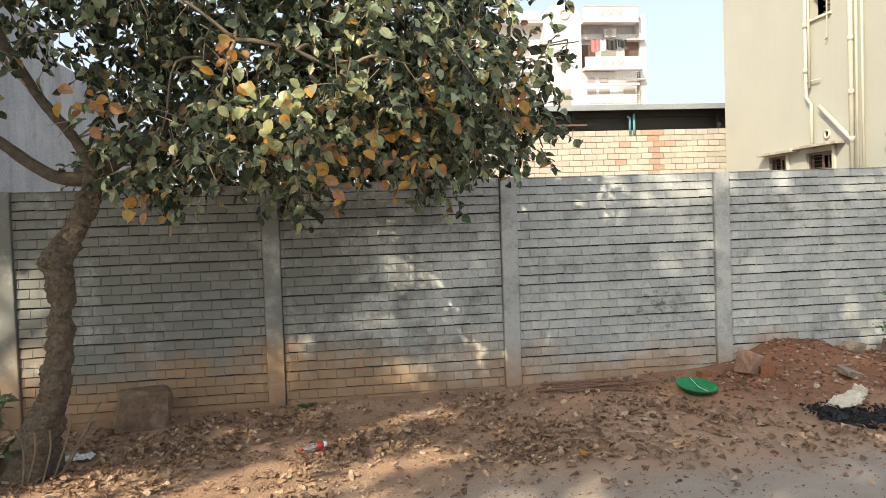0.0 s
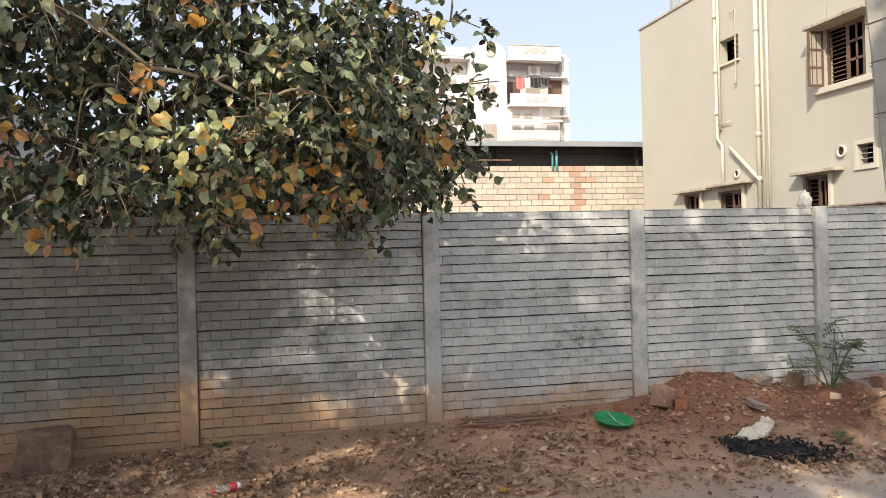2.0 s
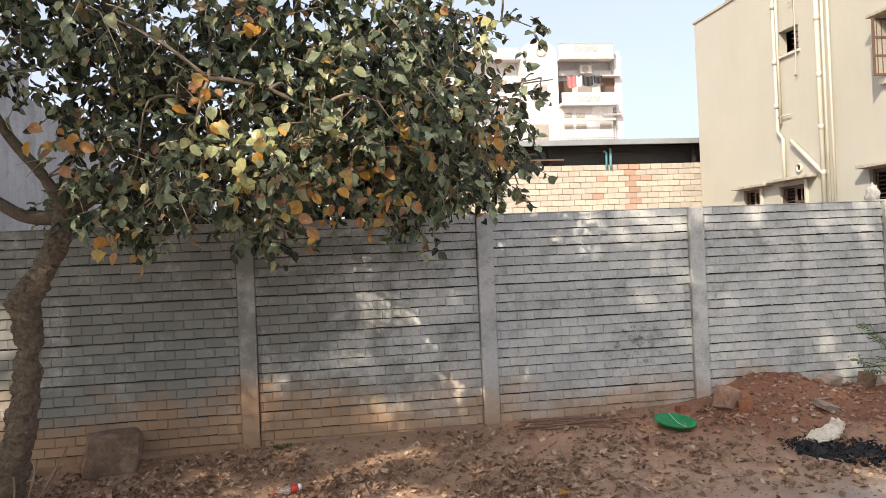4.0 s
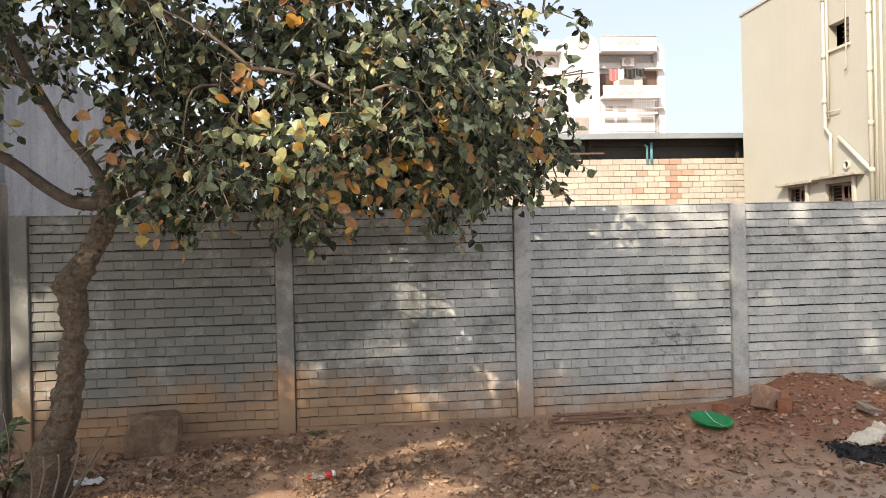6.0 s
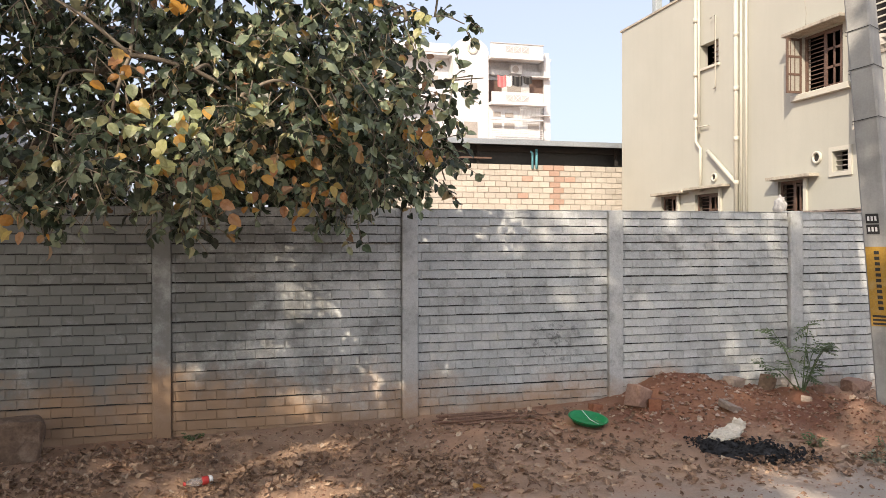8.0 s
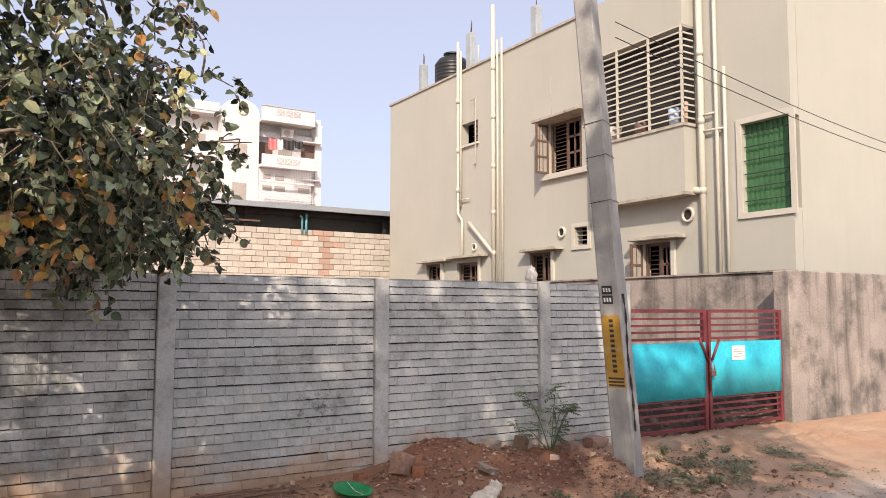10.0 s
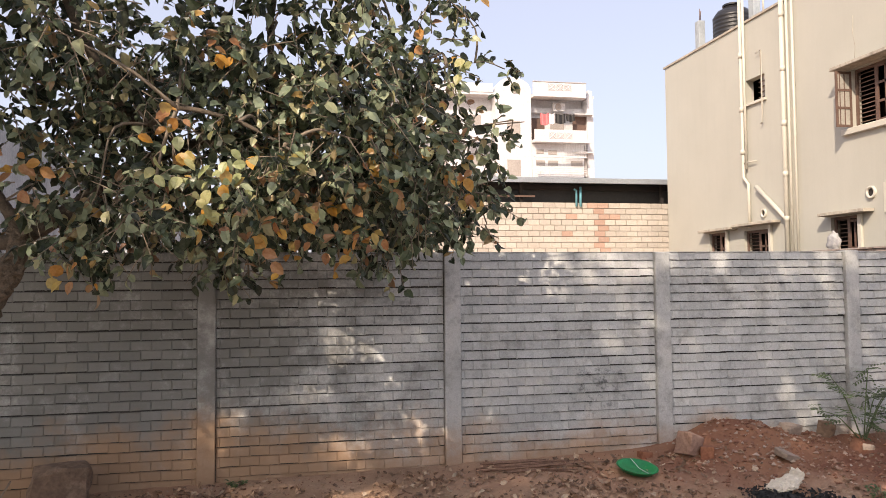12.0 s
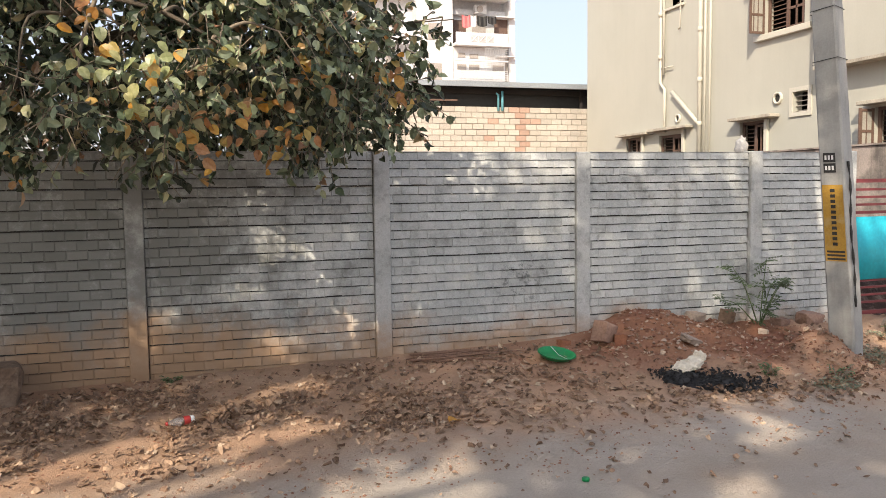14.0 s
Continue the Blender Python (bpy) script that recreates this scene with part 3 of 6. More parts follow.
            if fl in (0, 2):
                box_part("lattice_panel", (cx - 0.3, cx + 0.3, 51.205, 51.216, z + 0.04, z + 0.56), SHADE_GREY, a)
            for sgn in ((1, -1) if fl in (0, 2) else ()):
                bm = bmesh.new()
                tube(bm, [(cx - 0.26, 51.2, z + 0.3 + sgn * 0.24), (cx + 0.26, 51.2, z + 0.3 - sgn * 0.24)], 0.035, 4)
                part("lattice", bm, WHITE, a)
        box_part("door", (18.3, 19.5, 53.16, 53.19, z, z + 2.1), BROWNWOOD if fl == 0 else GREYPAINT, a)
        box_part("window", (20.0, 21.2, 53.16, 53.19, z + 0.9, z + 2.1), GREYPAINT, a)
        box_part("blind", (21.6, 22.74, 52.25, 52.3, z + 0.3 if fl == 1 else z + 0.9, z + 2.12), BROWNWOOD if fl == 0 else GREYPAINT, a, "brown roller blind")
        box_part("awning", (21.5, 23.1, 51.5, 52.24, z + 2.14, z + 2.22), WHITE, a)
        box_part("window", (15.9, 17.0, 51.86, 51.895, z + 0.2, z + 1.5), GREYPAINT, a)
        for x in (7.0, 10.0, 12.8):
            box_part("balcony_wall", (x - 0.6, x + 1.9, 52.0, 52.15, z - 0.2, z + 1.0), WHITE, a)
            box_part("window", (x, x + 1.3, 53.16, 53.19, z + 0.9, z + 2.2), GREYPAINT, a)
    for k in range(3):
        cx = 19.5 + k * 0.68
        box_part("lattice_panel", (cx - 0.3, cx + 0.3, 51.285, 51.296, 16.96, 17.48), SHADE_GREY, a)
        for sgn in (1, -1):
            bm = bmesh.new()
            tube(bm, [(cx - 0.26, 51.28, 17.22 + sgn * 0.24), (cx + 0.26, 51.28, 17.22 - sgn * 0.24)], 0.035, 4)
            part("lattice", bm, WHITE, a)
    ac = thing("air_conditioner", (20.45, 52.4, 15.5), "white outdoor air conditioner unit on a balcony wall", "air conditioner")
    box_part("casing", (19.95, 20.95, 52.2, 52.6, 15.5, 16.2), WHITE, ac, "", 0.04)
    bm = bmesh.new()
    tube(bm, [(20.35, 52.19, 15.85), (20.35, 52.13, 15.85)], 0.27, 16)
    part("fan_grille", bm, GREYPAINT, ac)
    for x, w, d, mt, lab in ((18.6, 0.7, 0.9, PINK, "red cloth drying on a balcony line"), (19.35, 0.45, 0.8, PAPER, "white cloth drying on a balcony line"),
                             (19.9, 0.8, 0.75, BLACK, "dark cloth drying on a balcony line"), (20.8, 0.7, 0.55, BLACK, "dark cloth drying on a balcony line")):
        bm = bmesh.new()
        n = 6
        front = [(x + w * k / n, 51.6 + 0.05 * math.sin(k * 2.1), 15.2 - 0.12 * math.sin(k / n * 3.14)) for k in range(n + 1)]
        a0 = [bm.verts.new(p) for p in front]
        a1 = [bm.verts.new((p[0] + 0.03, p[1] + 0.04, p[2] - d)) for p in front]
        for k in range(n):
            bm.faces.new((a0[k], a0[k + 1], a1[k + 1], a1[k]))
        ob = solid("hanging_cloth", bm, mt, lab, "cloth", group="washing on the balcony")
        ob.modifiers.new("thick", "SOLIDIFY").thickness = 0.02


build_apartments()


# ---- cream house, its compound wall and gate ----
FX = 10.2


def build_house():
    h = thing("cream_house", (14, 8, 0), "cream-painted two-storey house with pipes and window shades", "house")
    # openings in the flank: y0, y1, z0, z1, depth
    holes = [(12.23, 13.10, 1.7, 2.92), (10.37, 11.45, 1.7, 2.88), (7.41, 8.25, 1.0, 2.96), (3.87, 4.62, 1.7, 2.93), (6.37, 7.50, 4.78, 5.97),
             (10.42, 11.20, 6.12, 6.72), (6.20, 6.62, 3.03, 3.44), (0.9, 2.25, 3.3, 4.88)]
    ys = sorted({1.3, 15.4} | {v for q in holes for v in q[:2] if 1.3 < v < 15.4})
    zs = sorted({0.0, 8.2} | {v for q in holes for v in q[2:]})
    pieces = []
    for a, b in zip(ys, ys[1:]):
        run = None
        for c, d in zip(zs, zs[1:]):
            open_here = any(q[0] < (a + b) / 2 < q[1] and q[2] < (c + d) / 2 < q[3] for q in holes)
            if open_here:
                if run:
                    pieces.append((a, b, *run))
                run = None
            else:
                run = (run[0], d) if run else (c, d)
        if run:
            pieces.append((a, b, *run))
    for q in pieces:
        box_part("wall", (FX, FX + 0.22, *q), CREAM, h, "smooth cream-painted flank wall")
    box_part("wall", (FX + 0.23, 20, 15.18, 15.4, 0, 8.2), CREAM, h)
    box_part("wall", (FX + 0.23, 20, 1.3, 1.52, 0, 8.2), CREAM, h)
    box_part("wall", (19.8, 20, 1.53, 15.17, 0, 8.2), CREAM, h)
    # near-black sheet behind the windows paints the unlit rooms
    box_part("inner_wall", (FX + 1.2, FX + 1.3, 1.6, 15.1, 0, 7.2), DARK, h, "near-black sheet standing in for unlit rooms")
    box_part("roof", (FX + 0.25, 19.8, 1.53, 15.17, 7.2, 7.4), RAWCONCRETE, h)
    box_part("coping", (FX - 0.04, FX + 0.26, 1.25, 15.45, 8.205, 8.26), SHADE_SLAB, h, "weathered dark parapet coping")
    # window shades
    for y0, y1, z, out in ((11.7, 13.3, 2.95, 0.25), (9.95, 11.64, 2.99, 0.25), (7.0, 8.36, 2.98, 0.26), (3.52, 4.80, 2.97, 0.26), (6.05, 7.72, 5.985, 0.36)):
        box_part("window_shade", (FX - out, FX - 0.003, y0, y1, z, z + 0.07), SHADE_SLAB, h, "weathered concrete window shade", 0.008)
    # window wood, bars and shutters
    for i, (y0, y1, z0, z1) in enumerate(holes[:5]):
        win = box_part("window", (FX + 0.08, FX + 0.12, y0, y0 + 0.06, z0, z1), BROWNWOOD, h, "brown wooden window")
        box_part("frame", (FX + 0.08, FX + 0.12, y1 - 0.06, y1, z0, z1), BROWNWOOD, win)
        box_part("frame", (FX + 0.081, FX + 0.119, y0 + 0.06, y1 - 0.06, z1 - 0.06, z1), BROWNWOOD, win)
        mid = (y0 + y1) / 2
        box_part("mullion", (FX + 0.082, FX + 0.118, mid - 0.03, mid + 0.03, z0, z1 - 0.06), BROWNWOOD, win)
        k = z0 + 0.08
        while k < z1 - 0.08:
            box_part("bar", (FX + 0.13, FX + 0.142, mid + 0.03, y1 - 0.06, k, k + 0.016), BROWNWOOD, win)
            k += 0.09
        leaf = bmesh.new()
        yb = mid - 0.03
        box(leaf, FX + 0.05, FX + 0.078, y0 + 0.06, y0 + 0.12, z0, z1 - 0.06)
        box(leaf, FX + 0.05, FX + 0.078, yb - 0.06, yb, z0, z1 - 0.06)
        for f in (0.0, 0.33, 0.66, 0.96):
            zz = z0 + (z1 - 0.06 - z0) * f
            box(leaf, FX + 0.052, FX + 0.076, y0 + 0.12, yb - 0.06, zz, zz + 0.05)
        box(leaf, FX + 0.052, FX + 0.076, (y0 + yb) / 2, (y0 + yb) / 2 + 0.035, z0 + 0.05, z1 - 0.08)
        part("sash", leaf, BROWNWOOD, win)
        # an open shutter swung outwards at the far jamb
        if i in (3, 4):
            sh = bmesh.new()
            yy = y1 + 0.005
            w = 0.34 if i != 4 else 0.38
            for a, b in ((0.0, 0.05), (w - 0.05, w)):
                box(sh, FX - b, FX - a, yy, yy + 0.03, z0, z1 - 0.02)
            for f in (0.0, 0.32, 0.64, 0.95):
                zz = z0 + (z1 - z0 - 0.02) * f
                box(sh, FX - w + 0.05, FX - 0.05, yy + 0.002, yy + 0.028, zz, zz + 0.05)
            for a in (0.16, 0.27):
                box(sh, FX - a - 0.02, FX - a, yy + 0.004, yy + 0.026, z0 + 0.05, z1 - 0.05)
            part("shutter", sh, BROWNWOOD, win, "open brown glazed shutter")
            box_part("pane", (FX - w + 0.051, FX - 0.051, yy + 0.012, yy + 0.016, z0 + 0.05, z1 - 0.06), DUSTPANE, win, "dusty pale pane")
    box_part("sill", (FX - 0.10, FX - 0.002, 6.12, 7.75, 4.63, 4.76), CREAMTRIM, h, "pale projecting sill", 0.01)
    box_part("sill", (FX - 0.06, FX - 0.002, 10.36, 11.24, 6.05, 6.11), CREAMTRIM, h)
    for y, z0, z1 in ((12.13, 1.7, 2.93), (10.27, 1.7, 2.97), (7.31, 1.0, 2.965), (3.77, 1.7, 2.95)):
        box_part("jamb", (FX - 0.07, FX - 0.002, y, y + 0.095, z0, z1), CREAMTRIM, h, "pale projecting window jamb", 0.006)
    # small vents
    def surround(y0, y1, z0, z1, w):
        bm = bmesh.new()
        box(bm, FX - 0.035, FX - 0.002, y0 - w, y0, z0 - w, z1 + w)
        box(bm, FX - 0.035, FX - 0.002, y1, y1 + w, z0 - w, z1 + w)
        box(bm, FX - 0.034, FX - 0.002, y0, y1, z1, z1 + w)
        box(bm, FX - 0.034, FX - 0.002, y0, y1, z0 - w, z0)
        return bm
    v = part("vent_window", surround(6.20, 6.62, 3.03, 3.44, 0.09), CREAMTRIM, h, "small framed louvred vent window")
    for k in range(4):
        box_part("louvre", (FX + 0.06, FX + 0.12, 6.20, 6.62, 3.05 + k * 0.1, 3.062 + k * 0.1), GREYPAINT, v)
    v = box_part("vent_window", (FX + 0.12, FX + 0.15, 10.42, 10.70, 6.12, 6.72), GREYPAINT, h, "small recessed vent window")
    for k in range(4):
        box_part("louvre", (FX + 0.05, FX + 0.11, 10.42, 10.75, 6.18 + k * 0.13, 6.19 + k * 0.13), BROWNWOOD, v)
    part("window_surround", surround(1.32, 2.25, 3.3, 4.88, 0.1), CREAMTRIM, h, "pale window surround")
    g = bmesh.new()
    for k in range(19):
        y = 1.33 + k * 0.05
        box(g, FX + 0.10 + 0.015 * (k % 2), FX + 0.115 + 0.015 * (k % 2), y, y + 0.05, 3.3, 4.88)
    part("curtain", g, CURTAIN, h, "dark green pleated curtain")
    for k in range(6):
        box_part("bar", (FX + 0.04, FX + 0.055, 1.33, 2.25, 3.5 + k * 0.24, 3.515 + k * 0.24), BLACK, h)
    for y, z, r in ((10.58, 3.27, 0.11), (7.05, 3.37, 0.13), (3.46, 3.40, 0.15)):
        bm = bmesh.new()
        n = 20
        rr = [[bm.verts.new((x, y + q * math.cos(2 * math.pi * k / n), z + q * math.sin(2 * math.pi * k / n))) for k in range(n)]
              for q, x in ((r, FX - 0.002), (r, FX - 0.05), (r * 0.68, FX - 0.05), (r * 0.68, FX - 0.004))]
        for p, q in zip(rr, rr[1:]):
            for k in range(n):
                bm.faces.new((p[k], p[(k + 1) % n], q[(k + 1) % n], q[k]))
        ring = part("round_vent", bm, CREAMTRIM, h, "round vent pipe collar", True)
        # near-black disc paints the unlit bore
        bm = bmesh.new()
        bm.faces.new([bm.verts.new((FX - 0.006, y + r * 0.68 * math.cos(2 * math.pi * k / n), z + r * 0.68 * math.sin(2 * math.pi * k / n))) for k in range(n)])
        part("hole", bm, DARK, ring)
    # hairline cracks in the render
    for line in ([(7.42, 7.1), (7.43, 6.75), (7.37, 6.45), (7.40, 6.12)], [(9.3, 6.9), (9.33, 6.4), (9.27, 6.1)]):
        tube_part("crack", [(FX - 0.001, y, z) for y, z in line], 0.006, SHADE_SLAB, h, "hairline crack in the paint", 4)
    # rain and soil pipes
    P = FX - 0.07
    for pts, r in (([(P, 11.30, 9.1), (P, 11.30, 4.25), (P, 11.10, 4.05), (P, 11.10, 2.95)], 0.042), ([(P, 11.16, 8.8), (P, 11.16, 4.45)], 0.035),
                   ([(P, 9.63, 9.6), (P, 9.63, 1.5)], 0.06), ([(P, 9.44, 8.6), (P, 9.44, 1.5)], 0.03), ([(P, 9.25, 8.6), (P, 9.25, 1.5)], 0.03),
                   ([(P, 10.78, 3.95), (P, 9.74, 3.12), (P, 9.63, 3.05)], 0.055), ([(P, 10.66, 7.28), (P, 10.45, 7.30), (P, 10.45, 5.52), (P, 10.52, 5.48)], 0.018),
                   ([(P, 11.34, 4.62), (P, 10.75, 4.60)], 0.016),
                   ([(P, 3.06, 8.2), (P, 3.06, 1.5)], 0.06), ([(P, 2.72, 8.2), (P, 2.72, 1.5)], 0.035), ([(P, 2.54, 6.0), (P, 2.54, 1.5)], 0.03),
                   ([(P, 3.45, 3.86), (P, 3.06, 3.80)], 0.065), ([(P, 3.06, 5.2), (P, 2.72, 5.2)], 0.025), ([(P, 3.06, 4.9), (P, 2.54, 4.88)], 0.025)):
        tube_part("pipe", pts, r, CREAMTRIM, h, "cream-painted wall pipe")
    for y, z in ((9.63, 7.9), (9.63, 6.6), (9.63, 5.3), (9.63, 4.1), (9.63, 3.05), (11.30, 7.4), (11.30, 6.0), (11.30, 4.9), (3.06, 6.4), (3.06, 5.1), (3.06, 3.8)):
        tube_part("pipe_joint", [(P, y, z - 0.06), (P, y, z + 0.06)], 0.066, CREAMTRIM, h)
    # enclosed balcony with a grille
    x0, ya, yb = 9.86, 3.24, 5.75
    bal = box_part("balcony", (x0, FX - 0.003, ya, yb, 3.80, 5.03), CREAM, h, "projecting cream balcony")
    box_part("balcony_ledge", (x0 - 0.03, FX - 0.003, ya - 0.03, yb, 5.031, 5.09), SHADE_SLAB, bal)
    box_part("balcony_head", (x0, FX - 0.003, ya, yb, 6.95, 8.1), CREAM, bal)
    # near-black sheet paints the shade behind the grille
    box_part("balcony_gloom", (FX - 0.02, FX - 0.006, ya, yb, 5.1, 6.94), DARK, bal, "near-black sheet standing in for the balcony shade")
    box_part("drip", (x0 - 0.01, FX - 0.003, ya - 0.01, yb, 3.74, 3.798), SHADE_SLAB, bal)
    gr = part("grille", frame_bm([(x0, ya, 5.09, 6.95), (x0, 4.05, 5.09, 6.95), (x0, 4.9, 5.09, 6.95), (x0, yb - 0.04, 5.09, 6.95)]), CREAMTRIM, bal, "white-painted steel balcony grille")
    k = 5.18
    while k < 6.95:
        box_part("rail", (x0 - 0.01, x0 + 0.015, ya, yb, k, k + 0.028), CREAMTRIM, gr)
        box_part("rail", (x0 + 0.016, FX - 0.02, ya, ya + 0.02, k, k + 0.03), CREAMTRIM, gr)
        k += 0.125
    # clutter behind the grille
    for y, w, z1, mt, lab, nm in ((3.55, 0.26, 5.42, BLUEPLASTIC, "pale blue plastic bucket behind the grille", "bucket"), (4.4, 0.3, 5.33, BROWNWOOD, "brown box behind the balcony grille", "box"),
                                  (5.2, 0.4, 5.38, GREYPAINT, "grey bundle behind the balcony grille", "bundle"), (3.32, 0.14, 5.5, REDBLOCK, "clay pot behind the balcony grille", "flower_pot")):
        bm = bmesh.new()
        lathe(bm, [(0.0, 5.092), (w * 0.4, 5.092), (w * 0.5, z1), (w * 0.44, z1), (0.0, z1 - 0.05)], 14, (9.99, y, 0))
        solid(nm, bm, mt, lab, nm.replace("_", " "), smooth=True)
    return h


def frame_bm(posts):
    bm = bmesh.new()
    for x, y, z0, z1 in posts:
        box(bm, x - 0.018, x + 0.022, y, y + 0.04, z0, z1)
    return bm


build_house()


def build_roof_things():
    t = thing("water_tank", (11.1, 13.1, 8.0), "black ribbed plastic water tank on the roof", "tank")
    prof = [(0.0, 0.0), (0.52, 0.0)]
    for k in range(9):
        prof += [(0.54, 0.05 + k * 0.11), (0.54, 0.11 + k * 0.11), (0.51, 0.13 + k * 0.11)]
    prof += [(0.50, 1.05), (0.42, 1.16), (0.24, 1.22), (0.24, 1.28), (0.0, 1.30)]
    bm = bmesh.new()
    lathe(bm, prof, 28, (11.1, 13.1, 8.10))
    part("body", bm, TANK, t, "", True)
    bm = bmesh.new()
    lathe(bm, [(0.0, 9.405), (0.27, 9.405), (0.27, 9.45), (0.0, 9.47)], 20, (11.1, 13.1, 0))
    part("lid", bm, TANK, t)
    box_part("stand", (10.6, 11.6, 12.6, 13.6, 7.4, 8.095), RAWCONCRETE, t)
    for y, x, z in ((14.0, 10.5, 9.25), (11.35, 10.5, 9.45), (8.55, 10.6, 9.3)):
        c = thing("roof_column_stub", (x, y, 7.4), "bare concrete column stub with rods on the roof", "column", "roof column stubs")
        box_part("column", (x, x + 0.2, y - 0.13, y + 0.1, 7.4, z), RAWCONCRETE, c, "", 0.01)
        for dx, dy in ((0.04, -0.09), (0.16, 0.06)):
            tube_part("rod", [(x + dx, y + dy, z), (x + dx + 0.02, y + dy, z + 0.35)], 0.012, BROWNWOOD, c, "rusty steel rod", 5)
    tube_part("pipe", [(10.35, 10.6, 8.26), (10.35, 10.6, 8.85)], 0.025, CREAMTRIM, t)
    for k, (za, sag) in enumerate(((4.17, 0.5), (4.32, 0.42))):
        bm = bmesh.new()
        a, b = Vector((3.76, -1.12, za)), Vector((16.0, -1.0 + 0.2 * k, 3.95))
        tube(bm, [a.lerp(b, i / 20) - Vector((0, 0, sag * math.sin(math.pi * i / 20))) for i in range(21)], 0.0045, 5)
        solid("overhead_cable", bm, BLACK, "thin black cable strung from the electric pole", "cable", group="overhead cables")


build_roof_things()


def build_compound():
    bm = bmesh.new()
    box(bm, 8.5, 8.72, 0.35, 14.0, -0.2, 2.15)
    bevelled(bm, 0.015)
    solid("wall_compound", bm, OLDPLASTER, "dark-stained plastered compound wall beside the house", "wall", "structure")
    bm = bmesh.new()
    box(bm, 8.1, 26.0, 0.05, 0.3, -0.2, 2.15)
    bevelled(bm, 0.015)
    solid("wall_street", bm, OLDPLASTER, "dark-stained plastered street wall beyond the gate", "wall", "structure")
    cap = bmesh.new()
    box(cap, 8.47, 8.75, 0.33, 14.0, 2.152, 2.18)
    solid("trim", cap, OLDPLASTER, "blackened coping of the compound wall", "coping", "structure")
    y = 0.10
    for side, (xa, xb) in (("a", (5.08, 6.44)), ("b", (6.47, 7.95))):
        g = thing("gate_leaf", ((xa + xb) / 2, y, 0.13), "maroon steel gate leaf with turquoise sheet panel, closed", "gate", "double gate")
        box_part("stile", (xa, xa + 0.05, y - 0.02, y + 0.03, 0.15, 1.61), REDPAINT, g)
        box_part("stile", (xb - 0.06, xb, y - 0.02, y + 0.03, 0.15, 1.61), REDPAINT, g)
        for z, hgt in ((1.575, 0.04), (1.49, 0.025), (1.41, 0.025), (1.33, 0.025), (1.245, 0.03), (0.52, 0.03), (0.445, 0.022), (0.365, 0.022), (0.285, 0.022), (0.165, 0.04)):
            box_part("rail", (xa + 0.05, xb - 0.06, y - 0.012, y + 0.018, z, z + hgt), REDPAINT, g)
        bm = bmesh.new()
        n = 24
        lo = [bm.verts.new((xa + 0.04 + (xb - xa - 0.08) * k / n, y - 0.024 + 0.004 * math.sin(k * 1.3), 0.545)) for k in range(n + 1)]
        hi = [bm.verts.new((xa + 0.04 + (xb - xa - 0.08) * k / n, y - 0.024 + 0.005 * math.sin(k * 0.9 + 1), 1.215)) for k in range(n + 1)]
        for k in range(n):
            bm.faces.new((lo[k], lo[k + 1], hi[k + 1], hi[k]))
        sheet = part("sheet", bm, CYAN, g, "turquoise-painted steel sheet", True)
        sheet.modifiers.new("thick", "SOLIDIFY").thickness = 0.003
        if side == "b":
            box_part("notice", (xa + 0.42, xa + 0.68, y - 0.034, y - 0.031, 0.98, 1.16), PAPER, g, "white paper notice")
            for k in range(4):
                box_part("print_bar", (xa + 0.45, xa + 0.65 - 0.03 * (k % 2), y - 0.0365, y - 0.0345, 1.02 + k * 0.03, 1.03 + k * 0.03), GREYPAINT, g)
            tube_part("brace", [(xa + 0.03, y - 0.045, 1.0), (xa + 0.18, y - 0.045, 1.27)], 0.016, REDPAINT, g)
        else:
            tube_part("brace", [(xb - 0.02, y - 0.045, 1.0), (xb - 0.17, y - 0.045, 1.27)], 0.016, REDPAINT, g)
            tube_part("latch_rod", [(xb + 0.01, y - 0.05, 0.62), (xb + 0.01, y - 0.05, 1.22)], 0.014, REDPAINT, g)
    lock = thing("padlock", (6.47, y - 0.07, 0.83), "rusty padlock with chain on the gate latch", "padlock")
    box_part("body", (6.43, 6.51, y - 0.10, y - 0.065, 0.80, 0.88), BROWNWOOD, lock, "", 0.01)
    tube_part("shackle", [(6.445, y - 0.08, 0.88), (6.445, y - 0.08, 0.93), (6.47, y - 0.08, 0.95), (6.495, y - 0.08, 0.93), (6.495, y - 0.08, 0.88)], 0.008, SHEET, lock)
    # heaped earth and rubble behind the gate
    bm = bmesh.new()
    n, w = 40, 26
    grid = [[bm.verts.new((4.9 + 3.5 * i / n, 0.17 + 2.4 * j / w, 0.03 + 0.62 * math.sin(math.pi * min(1, j / 8 + 0.05) * 0.5) * (0.8 + 0.4 * noise.noise(Vector((i * 0.2, j * 0.2, 3)))) + 0.06 * noise.noise(Vector((i * 0.7, j * 0.7, 0))))) for i in range(n + 1)] for j in range(w + 1)]
    for j in range(w):
        for i in range(n):
            bm.faces.new((grid[j][i], grid[j][i + 1], grid[j + 1][i + 1], grid[j + 1][i]))
    solid("earth_heap", bm, DEBRIS, "heap of dark earth and rubble behind the gate", "heap", "stuff", smooth=True)


build_compound()


